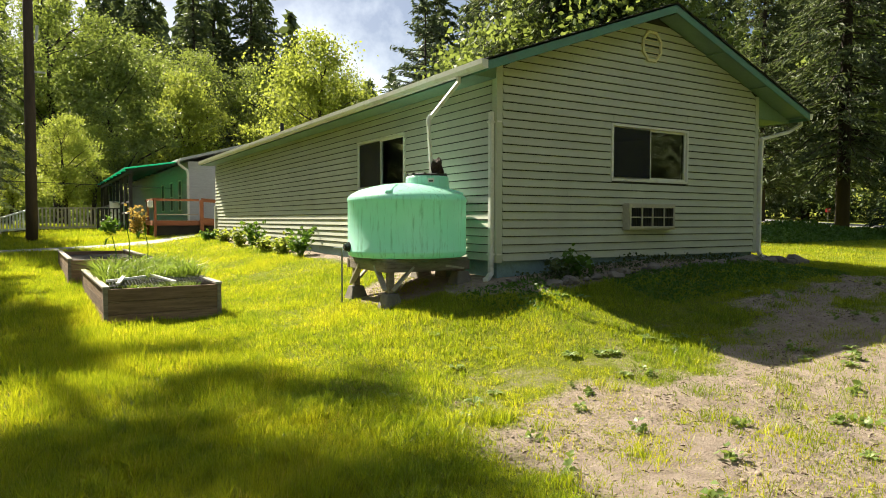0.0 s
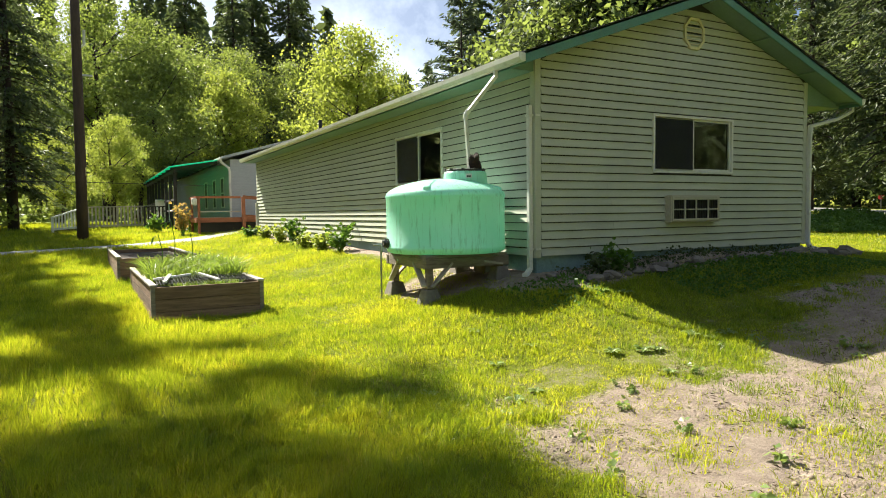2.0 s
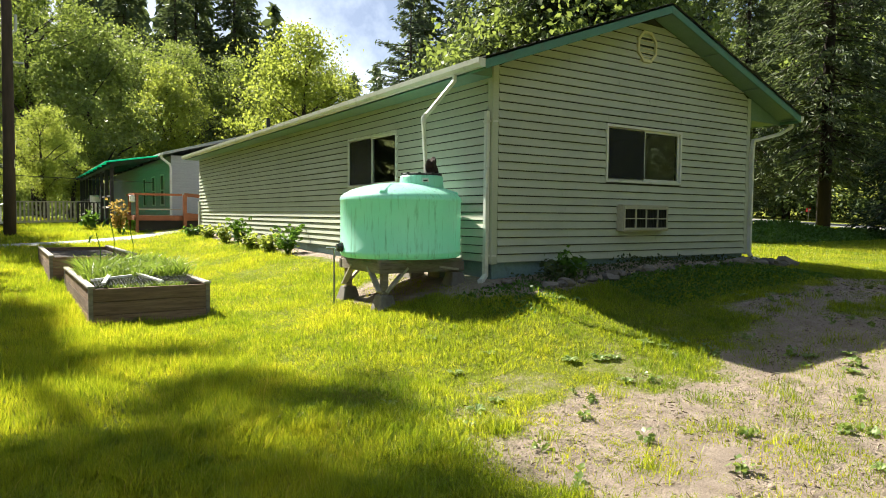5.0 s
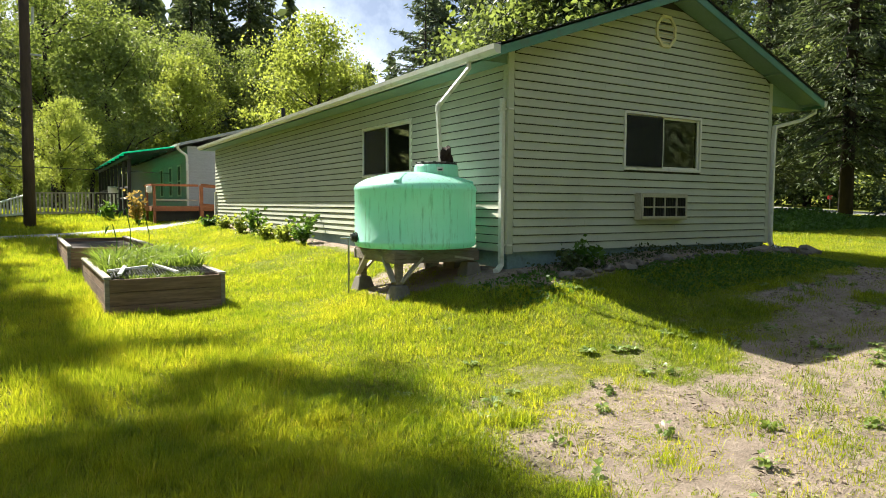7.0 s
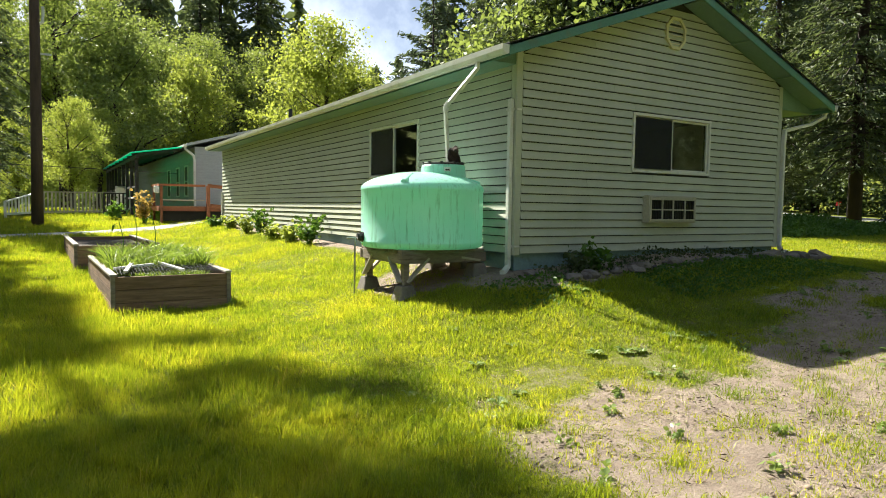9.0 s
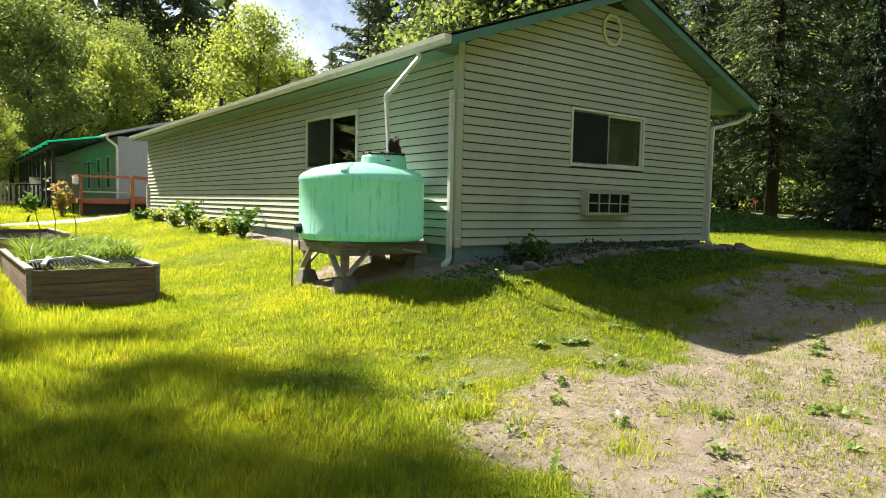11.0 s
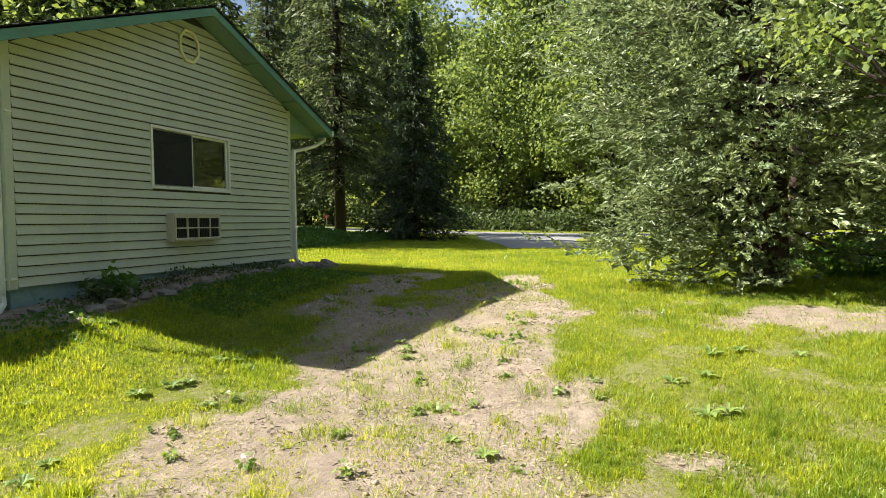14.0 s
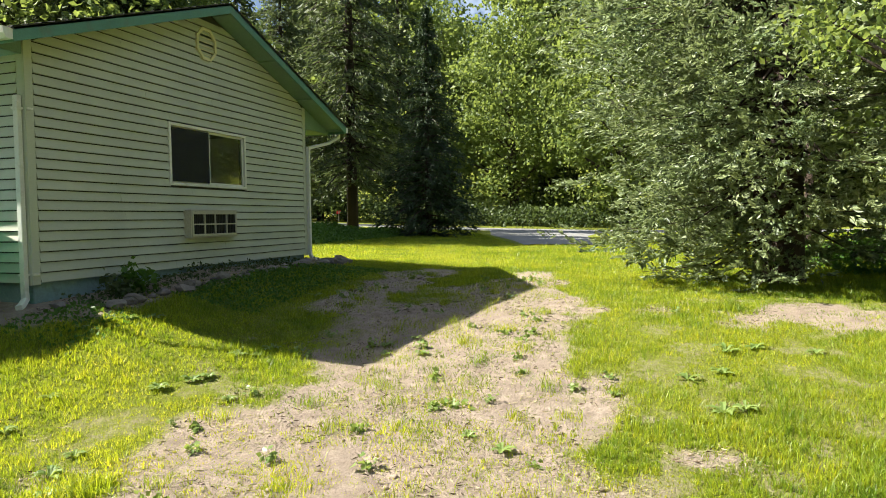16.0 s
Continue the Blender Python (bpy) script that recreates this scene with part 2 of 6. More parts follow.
GRAVEL = material("path_concrete", surface, colors=((0.36, 0.35, 0.34), (0.28, 0.275, 0.27)), rough=0.95, relief=0.5, fine=30)
ROADMAT = material("road_asphalt", surface, colors=((0.24, 0.235, 0.23), (0.19, 0.185, 0.18)), rough=0.95, relief=0.5, fine=30)
BOARDGREY = material("pale_siding", surface, colors=((0.42, 0.44, 0.47), (0.36, 0.38, 0.41)), scale=(1, 1, 8), fine=10, rough=0.6, relief=0.1)
BEDSOIL = material("bed_soil", surface, colors=((0.055, 0.042, 0.032), (0.035, 0.027, 0.02)), rough=1.0, relief=1.0, depth=0.02)
GREENSHEET = material("green_awning_sheet", green_sheet)
SIGNRED = material("red_paint", surface, colors=((0.45, 0.02, 0.02), (0.38, 0.02, 0.02)), rough=0.4)
GRASS = material("grass_blades", lawn_blades)
WEED = material("weed_leaves", leafy, colors=((0.05, 0.11, 0.02), (0.10, 0.19, 0.035)), through_color=(0.25, 0.42, 0.03), share=0.35, rough=0.5)
CEDARLEAF = material("cedar_sprays", leafy, colors=((0.035, 0.055, 0.026), (0.31, 0.36, 0.19)), through_color=(0.38, 0.46, 0.17), share=0.3, rough=0.42, gloss=0.5)
FIRLEAF = material("fir_needles", leafy, colors=((0.05, 0.075, 0.034), (0.14, 0.165, 0.07)), through_color=(0.19, 0.24, 0.07), share=0.3, rough=0.55)
YOUNGFIRLEAF = material("young_fir_needles", leafy, colors=((0.026, 0.046, 0.024), (0.065, 0.095, 0.045)), through_color=(0.10, 0.15, 0.04), share=0.2, rough=0.6)
PINELEAF = material("pine_needles", leafy, colors=((0.06, 0.08, 0.045), (0.12, 0.15, 0.08)), through_color=(0.15, 0.2, 0.08), share=0.3, rough=0.5)
MAPLELEAF = material("maple_leaves", leafy, colors=((0.07, 0.11, 0.028), (0.20, 0.25, 0.07)), through_color=(0.40, 0.48, 0.09), share=0.44, rough=0.5)
SPRINGLEAF = material("spring_leaves", leafy, colors=((0.10, 0.145, 0.02), (0.25, 0.30, 0.05)), through_color=(0.60, 0.66, 0.09), share=0.5, rough=0.5)
OAKLEAF = material("oak_leaves", leafy, colors=((0.07, 0.105, 0.025), (0.19, 0.24, 0.055)), through_color=(0.42, 0.50, 0.08), share=0.45, rough=0.55)
STRAW = material("dry_straw", leafy, colors=((0.30, 0.25, 0.13), (0.50, 0.44, 0.26)), through_color=(0.5, 0.45, 0.25), share=0.2)
# leaf green darkened so that the shade sits in the colour
SHADETINTLEAF = material("shade_darkened_leaves", leafy, colors=((0.035, 0.055, 0.02), (0.09, 0.12, 0.04)), through_color=(0.16, 0.22, 0.05), share=0.3)
BEDLEAF = material("bed_plant_leaves", leafy, colors=((0.085, 0.15, 0.025), (0.20, 0.285, 0.05)), through_color=(0.45, 0.58, 0.06), share=0.4, rough=0.45, gloss=0.35)
ROSETTELEAF = material("rosette_leaves", leafy, colors=((0.13, 0.20, 0.05), (0.26, 0.33, 0.09)), through_color=(0.45, 0.55, 0.08), share=0.35, rough=0.4, gloss=0.5)
DEADSTEM = material("dead_stem", surface, colors=((0.16, 0.105, 0.065), (0.09, 0.06, 0.04)), rough=0.9)
CLOD = material("soil_clod", surface, colors=((0.36, 0.28, 0.21), (0.20, 0.15, 0.11)), rough=0.95, relief=0.8)
DRYLEAF = material("dry_flower", leafy, colors=((0.38, 0.24, 0.05), (0.55, 0.38, 0.10)), through_color=(0.6, 0.4, 0.1), share=0.4)


# ---- mesh helpers ----
class Geo:
    """Collects boxes, tubes and turned shapes into one mesh."""

    def __init__(self):
        self.v, self.f = [], []

    def add(self, verts, faces):
        n = len(self.v)
        self.v += [tuple(p) for p in verts]
        self.f += [tuple(i + n for i in q) for q in faces]
        return self

    def box(self, a, b, m=None):
        (x0, y0, z0), (x1, y1, z1) = a, b
        vs = [Vector(p) for p in ((x0, y0, z0), (x1, y0, z0), (x1, y1, z0), (x0, y1, z0), (x0, y0, z1), (x1, y0, z1), (x1, y1, z1), (x0, y1, z1))]
        if m:
            vs = [m @ p for p in vs]
        return self.add(vs, ((0, 3, 2, 1), (4, 5, 6, 7), (0, 1, 5, 4), (1, 2, 6, 5), (2, 3, 7, 6), (3, 0, 4, 7)))

    def beam(self, a, b, w, h, up=(0, 0, 1)):
        """A board from a to b, w wide and h high."""
        a, b = Vector(a), Vector(b)
        d = (b - a).normalized()
        s = d.cross(Vector(up)).normalized()
        u = s.cross(d)
        m = Matrix((s, d, u)).transposed().to_4x4()
        m.translation = a
        return self.box((-w / 2, 0, -h / 2), (w / 2, (b - a).length, h / 2), m)

    def tube(self, pts, radii, n=10, caps=True):
        pts = [Vector(p) for p in pts]
        radii = radii if isinstance(radii, (list, tuple)) else [radii] * len(pts)
        rings, side = [], None
        for i, p in enumerate(pts):
            d = (pts[min(i + 1, len(pts) - 1)] - pts[max(i - 1, 0)]).normalized()
            side = d.orthogonal().normalized() if side is None else (side - d * side.dot(d)).normalized()
            u = d.cross(side)
            rings.append([p + (side * math.cos(k * math.tau / n) + u * math.sin(k * math.tau / n)) * radii[i] for k in range(n)])
        fs = [(i * n + k, i * n + (k + 1) % n, (i + 1) * n + (k + 1) % n, (i + 1) * n + k) for i in range(len(pts) - 1) for k in range(n)]
        if caps:
            fs += [tuple(range(n))[::-1], tuple(range((len(pts) - 1) * n, len(pts) * n))]
        return self.add([p for r in rings for p in r], fs)

    def turned(self, profile, centre, n=48):
        cx, cy = centre
        vs = [(cx + r * math.cos(k * math.tau / n), cy + r * math.sin(k * math.tau / n), z) for r, z in profile for k in range(n)]
        fs = [(i * n + k, i * n + (k + 1) % n, (i + 1) * n + (k + 1) % n, (i + 1) * n + k) for i in range(len(profile) - 1) for k in range(n)]
        return self.add(vs, fs)

    def mesh(self, name, mat, smooth=False, bevel=0.0):
        me = bpy.data.meshes.new(name)
        me.from_pydata(self.v, [], self.f)
        bm = bmesh.new()
        bm.from_mesh(me)
        bmesh.ops.recalc_face_normals(bm, faces=bm.faces)
        if bevel:
            bmesh.ops.bevel(bm, geom=[e for e in bm.edges if len(e.link_faces) == 2 and e.calc_face_angle(0) > 0.6], offset=bevel, segments=1, affect="EDGES")
        bm.to_mesh(me)
        bm.free()
        me.materials.append(mat)
        if smooth:
            me.shade_smooth()
        return me


def part(name, geo, mat, parent=None, label="", smooth=False, bevel=0.0):
    ob = new(name, geo.mesh(name, mat, smooth, bevel))
    if parent:
        ob.parent = parent
    return tagged(ob, label)


def thing(name, label, category, group="", kind="", at=None):
    ob = new(name)
    if at is not None:
        ob.matrix_basis = at
    return tagged(ob, label, category, group, kind)


def big_mesh(name, verts, loops, sizes, mat):
    """A mesh from arrays, for leaves and blades."""
    me = bpy.data.meshes.new(name)
    me.vertices.add(len(verts))
    me.vertices.foreach_set("co", np.asarray(verts, np.float32).ravel())
    me.loops.add(len(loops))
    me.loops.foreach_set("vertex_index", np.asarray(loops, np.int32))
    me.polygons.add(len(sizes))
    starts = np.concatenate(([0], np.cumsum(sizes)[:-1])).astype(np.int32)
    me.polygons.foreach_set("loop_start", starts)
    me.update(calc_edges=True)
    me.materials.append(mat)
    return me


# ---- ground ----
def smooth01(a, b, v):
    s = np.clip((v - a) / (b - a), 0, 1)
    return s * s * (3 - 2 * s)


HX, HY = 6.2, 17.9           # house width and length


def ground_height(x, y):
    x, y = np.asarray(x, float), np.asarray(y, float)
    up = np.maximum(y + 3, 0)
    near = np.minimum(up, 32)
    h = -1.02 + 0.022 * near + 0.0005 * near ** 2 + 0.58 * smooth01(-2.5, 5, x) + 0.004 * np.clip(x - 7, 0, 60)
    d = np.hypot(np.maximum(np.maximum(-x, x - HX), 0), np.maximum(np.maximum(-y, y - HY), 0))
    amp = 0.54 - 0.34 * np.clip(x / HX, 0, 1) - 0.0195 * np.clip(y, 0, HY)
    h = h + np.maximum(amp, 0) * np.exp(-(d / 2.25) ** 2)
    close = 1 - smooth01(11, 19, np.hypot(x + 5, y + 7))
    h = h + close * (0.018 * np.sin(1.7 * x + 0.6 * y) * np.sin(1.3 * y - 0.4 * x) + 0.01 * np.sin(5.1 * x + 2) * np.sin(4.3 * y))
    # the wooded hill far behind
    ridge = 0.30 * np.maximum(y - 75 + 0.25 * x, 0) + 0.16 * np.maximum(x - 75, 0)
    az = np.degrees(np.arctan2(x + 5, y + 7))
    ridge = ridge * (1 - 0.8 * np.exp(-((az - 25) / 9.0) ** 2))       # a gap in the ridge
    return h + 130 * np.tanh(ridge / 130)


def lattice(x, y, size, seed):
    """Smooth random values from 0 to 1 over the plan, in cells of that size."""
    x, y = np.asarray(x, float) / size, np.asarray(y, float) / size
    i, j = np.floor(x), np.floor(y)
    u, v = x - i, y - j
    u, v = u * u * (3 - 2 * u), v * v * (3 - 2 * v)

    def cell(a, b):
        s = np.sin(a * 127.1 + b * 311.7 + seed * 74.7) * 43758.5453
        return s - np.floor(s)
    return (cell(i, j) * (1 - u) + cell(i + 1, j) * u) * (1 - v) + (cell(i, j + 1) * (1 - u) + cell(i + 1, j + 1) * u) * v


def mottle(x, y, size, seed):
    return 0.5 * lattice(x, y, size, seed) + 0.3 * lattice(x, y, size * 0.47, seed + 3) + 0.2 * lattice(x, y, size * 0.21, seed + 8)


def bare(x, y):
    """How bare the soil is: 1 bare, 0 thick turf."""
    x, y = np.asarray(x, float), np.asarray(y, float)
    wob = (mottle(x, y, 1.1, 1) - 0.5) * 2
    line = -4.85 + 0.03 * (x + 2)
    half = 2.05 - 0.175 * np.clip(x + 2, 0, 9)
    lane = 1 - smooth01(0.5, 1.2, np.abs(y - line) / half + 0.8 * wob)
    lane = lane * smooth01(-3.4, -2.1, x + 0.7 * wob) * (1 - smooth01(6.6, 8.4, x))
    strip = (1 - smooth01(0.25, 0.7, np.abs(y + 2.75) + 0.45 * wob)) * smooth01(1.5, 2.6, x) * (1 - smooth01(6.5, 8, x))
    heap = 1 - smooth01(0.4, 1.1, np.hypot((x - 3.1) / 0.9, (y + 8.9) / 1.7) + 0.9 * wob)
    d = np.hypot(np.maximum(np.maximum(-x, x - HX), 0), np.maximum(np.maximum(-y, y - HY), 0))
    bed = 1 - smooth01(0.55, 0.95, d + 0.3 * wob + 0.45 * smooth01(1.5, 3.0, y))
    stand = 1 - smooth01(0.6, 1.15, np.hypot((x + 0.75) / 0.85, (y - 1.1) / 0.9) + 0.5 * wob)
    return np.clip(np.maximum.reduce([0.95 * lane, 0.9 * strip, 0.75 * heap, bed, 0.9 * stand]), 0, 1)


def lawn_thickness(x, y):
    """1 where the turf is thick; thinner in spots round the worn ground."""
    worn = smooth01(-3.4, -2.0, x) * (1 - smooth01(-2.9, -1.6, y)) * (1 - smooth01(4.0, 7.0, x))
    return np.clip(1.1 - 0.75 * worn * smooth01(0.48, 0.64, 1 - mottle(x, y, 0.32, 51)), 0.12, 1)


def ground_sheet():
    xs = np.concatenate((-np.geomspace(15, 1200, 34)[::-1], np.arange(-14.8, 14.9, 0.15), np.geomspace(15, 1200, 40)))
    ys = np.concatenate((-np.geomspace(12, 800, 24)[::-1], np.arange(-11.8, 21.9, 0.15), np.geomspace(22, 1500, 46)))
    X, Y = np.meshgrid(xs, ys)
    Z = ground_height(X, Y)
    n, m = X.shape
    idx = np.arange(n * m).reshape(n, m)
    q = np.stack((idx[:-1, :-1], idx[:-1, 1:], idx[1:, 1:], idx[1:, :-1]), -1).reshape(-1, 4)
    me = big_mesh("ground", np.stack((X, Y, Z), -1).reshape(-1, 3), q.ravel(), np.full(len(q), 4), SOILMAT)
    cover = me.attributes.new("cover", "FLOAT", "POINT")
    cover.data.foreach_set("value", ((1 - bare(X, Y)) * (0.6 + 0.4 * lawn_thickness(X, Y))).ravel().astype(np.float32))
    me.shade_smooth()
    return tagged(new("ground", me), "lawn ground with worn bare earth patches", "ground", kind="structure")


SOILMAT = material("soil_and_turf", ground_soil)
ground = ground_sheet()


# ---- main house ----
RIDGE_X, RIDGE_Z, EAVE_L, EAVE_R = 3.32, 4.16, -0.45, 7.28
PITCH = 0.365
RAKE = 0.42                   # overhang of the roof beyond the gable wall
WIN_S = (2.28, 4.16, 1.24, 2.17)     # window in the gable wall: x from, to, z from, to
WIN_W = (2.79, 4.83, 1.20, 2.18)     # window in the long wall: y from, to
COURSE = 0.1225


def roof_under(x):
    return RIDGE_Z - 0.13 - PITCH * abs(x - RIDGE_X)


def wall_shells():
    """Wall cores, with the openings left through them."""
    g = Geo()
    a, b, c, d = WIN_S
    for x0, x1 in ((0, a), (b, HX)):
        xs = [x0] + ([RIDGE_X] if x0 < RIDGE_X < x1 else []) + [x1]
        for u, v in zip(xs, xs[1:]):
            g.add([(u, 0.0, -0.01), (v, 0.0, -0.01), (v, 0.0, roof_under(v)), (u, 0.0, roof_under(u)),
                   (u, 0.12, -0.01), (v, 0.12, -0.01), (v, 0.12, roof_under(v)), (u, 0.12, roof_under(u))],
                  ((0, 1, 2, 3), (7, 6, 5, 4), (0, 4, 5, 1), (2, 6, 7, 3), (1, 5, 6, 2), (0, 3, 7, 4)))
    g.box((a, 0, -0.01), (b, 0.12, c))
    for u, v in ((a, RIDGE_X), (RIDGE_X, b)):
        g.add([(u, 0.0, d), (v, 0.0, d), (v, 0.0, roof_under(v)), (u, 0.0, roof_under(u)), (u, 0.12, d), (v, 0.12, d), (v, 0.12, roof_under(v)), (u, 0.12, roof_under(u))],
              ((0, 1, 2, 3), (7, 6, 5, 4), (0, 4, 5, 1), (2, 6, 7, 3), (1, 5, 6, 2), (0, 3, 7, 4)))
    south = part("wall_south", g, SHADOWPAPER)
    tagged(south, "gable end wall with taupe lap siding", "wall", kind="structure")
    top = roof_under(0)
    a, b, c, d = WIN_W
    g = Geo()
    g.box((0, 0.12, -0.01), (0.12, a, top)).box((0, b, -0.01), (0.12, HY, top)).box((0, a, -0.01), (0.12, b, c)).box((0, a, d), (0.12, b, top))
    west = tagged(part("wall_west", g, SHADOWPAPER), "long side wall with taupe lap siding", "wall", kind="structure")
    g = Geo().box((HX - 0.12, 0.12, -0.01), (HX, HY, roof_under(HX)))
    tagged(part("wall_east", g, SIDING), "plain rear side wall", "wall", kind="structure")
    g = Geo().add([(0, HY - 0.12, -0.01), (HX, HY - 0.12, -0.01), (HX, HY - 0.12, roof_under(HX)), (RIDGE_X, HY - 0.12, roof_under(RIDGE_X)), (0, HY - 0.12, top),
                   (0, HY, -0.01), (HX, HY, -0.01), (HX, HY, roof_under(HX)), (RIDGE_X, HY, roof_under(RIDGE_X)), (0, HY, top)],
                  ((4, 3, 2, 1, 0), (5, 6, 7, 8, 9), (0, 1, 6, 5), (1, 2, 7, 6), (2, 3, 8, 7), (3, 4, 9, 8), (4, 0, 5, 9)))
    tagged(part("wall_north", g, SIDING), "far gable wall", "wall", kind="structure")
    tagged(part("floor", Geo().box((0.12, 0.12, 0.0), (HX - 0.12, HY - 0.12, 0.06)), DARK), "indoor floor coloured near-black as an unlit room", "floor", kind="structure")
    tagged(part("ceiling", Geo().box((0.12, 0.12, 2.44), (HX - 0.12, HY - 0.12, 2.5)), DARK), "indoor ceiling coloured near-black as an unlit room", "ceiling", kind="structure")
    # added partition that closes the view through the windows with painted darkness
    tagged(part("wall_partition", Geo().box((0.12, 6.5, 0.06), (HX - 0.12, 6.6, 2.44)), DARK), "added inner partition coloured near-black as an unlit room", "wall", kind="structure")
    return south, west


wall_south, wall_west = wall_shells()


def foundation():
    g = Geo()
    g.box((0.03, 0.03, -1.0), (HX - 0.03, 0.25, 0.0)).box((0.03, 0.25, -1.0), (0.25, HY - 0.03, 0.0)).box((HX - 0.25, 0.25, -1.0), (HX - 0.03, HY - 0.03, 0.0)).box((0.25, HY - 0.25, -1.0), (HX - 0.25, HY - 0.03, 0.0))
    tagged(part("foundation", g, CONCRETE, bevel=0.01), "blue-grey painted concrete foundation, chipped", "foundation", kind="structure")


foundation()


def roof():
    r = thing("roof", "low gable roof with dark shingles and green trim", "roof", kind="structure")
    y0, y1 = -RAKE, HY + RAKE
    for name, xe in (("left", EAVE_L), ("right", EAVE_R)):
        s = 1 if xe > RIDGE_X else -1
        ze = RIDGE_Z - PITCH * abs(xe - RIDGE_X)
        g = Geo()
        g.add([(RIDGE_X, y0, RIDGE_Z), (xe, y0, ze), (xe, y1, ze), (RIDGE_X, y1, RIDGE_Z), (RIDGE_X, y0, RIDGE_Z - 0.035), (xe, y0, ze - 0.035), (xe, y1, ze - 0.035), (RIDGE_X, y1, RIDGE_Z - 0.035)],
              ((0, 1, 2, 3), (7, 6, 5, 4), (0, 4, 5, 1), (1, 5, 6, 2), (2, 6, 7, 3), (3, 7, 4, 0)))
        part("roof_slope", g, SHINGLE, r)
        # shingle courses, each a thin lip across the slope
        n = 22
        g = Geo()
        for i in range(n):
            u0, u1 = i / n, (i + 1) / n
            xa, xb = RIDGE_X + (xe + s * 0.02 - RIDGE_X) * u0, RIDGE_X + (xe + s * 0.02 - RIDGE_X) * u1
            za, zb = RIDGE_Z - PITCH * abs(xa - RIDGE_X) + 0.003, RIDGE_Z - PITCH * abs(xb - RIDGE_X) + 0.012
            g.add([(xa, y0 - 0.02, za), (xb, y0 - 0.02, zb), (xb, y1, zb), (xa, y1, za), (xb, y0 - 0.02, zb - 0.012), (xb, y1, zb - 0.012)], ((0, 1, 2, 3), (1, 4, 5, 2)))
        part("shingles", g, SHINGLE, r)
        # soffit boards under the overhang of the gable, in panels
        cuts = np.linspace(0.02, 0.98, 4)
        for u0, u1 in zip(cuts, cuts[1:]):
            xa, xb = RIDGE_X + (xe - RIDGE_X) * u0, RIDGE_X + (xe - RIDGE_X) * (u1 - 0.006)
            za, zb = RIDGE_Z - 0.12 - PITCH * abs(xa - RIDGE_X), RIDGE_Z - 0.12 - PITCH * abs(xb - RIDGE_X)
            g = Geo().add([(xa, y0 + 0.03, za), (xb, y0 + 0.03, zb), (xb, 0.0, zb), (xa, 0.0, za), (xa, y0 + 0.03, za + 0.015), (xb, y0 + 0.03, zb + 0.015), (xb, 0.0, zb + 0.015), (xa, 0.0, za + 0.015)],
                          ((3, 2, 1, 0), (4, 5, 6, 7), (0, 1, 5, 4), (1, 2, 6, 5), (2, 3, 7, 6), (3, 0, 4, 7)))
            part("soffit_panel", g, SOFFIT, r)
            g = Geo().beam((xb, y0 + 0.03, zb - 0.012), (xb, 0.0, zb - 0.012), 0.04, 0.03)
            part("lookout", g, SOFFIT, r)
        # rake board
        g = Geo().add([(RIDGE_X, y0, RIDGE_Z - 0.005), (xe, y0, ze - 0.005), (xe, y0, ze - 0.16), (RIDGE_X, y0, RIDGE_Z - 0.16), (RIDGE_X, y0 + 0.03, RIDGE_Z - 0.005), (xe, y0 + 0.03, ze - 0.005), (xe, y0 + 0.03, ze - 0.16), (RIDGE_X, y0 + 0.03, RIDGE_Z - 0.16)],
                      ((3, 2, 1, 0), (4, 5, 6, 7), (0, 1, 5, 4), (1, 2, 6, 5), (2, 3, 7, 6), (3, 0, 4, 7)))
        part("rake_board", g, TRIM_GREEN, r, "green-painted rake board", bevel=0.004)
        # soffit and fascia along the eave
        xw = 0.0 if s < 0 else HX
        zw = zo = ze - 0.15
        part("eave_soffit", Geo().add([(xe, 0.004, zo), (xw, 0.004, zw), (xw, y1, zw), (xe, y1, zo), (xe, 0.004, zo + 0.015), (xw, 0.004, zw + 0.015), (xw, y1, zw + 0.015), (xe, y1, zo + 0.015)],
                                      ((0, 1, 2, 3), (7, 6, 5, 4), (0, 4, 5, 1), (1, 5, 6, 2), (2, 6, 7, 3), (3, 7, 4, 0))), SOFFIT, r)
        za, zb = RIDGE_Z - 0.105 - PITCH * abs(xw - RIDGE_X), ze - 0.105
        part("eave_return", Geo().add([(xw, 0.003, zo), (xe, 0.003, zo), (xe, 0.003, zb), (xw, 0.003, za), (xw, 0.02, zo), (xe, 0.02, zo), (xe, 0.02, zb), (xw, 0.02, za)],
                                      ((0, 1, 2, 3), (7, 6, 5, 4), (0, 4, 5, 1), (1, 5, 6, 2), (2, 6, 7, 3), (3, 7, 4, 0))), SOFFIT, r)
        xi = xe + s * -0.025
        part("fascia", Geo().box((min(xe, xi), y0 + 0.03, ze - 0.16), (max(xe, xi), y1, ze - 0.012)), TRIM_GREEN, r)
    return r


roof()


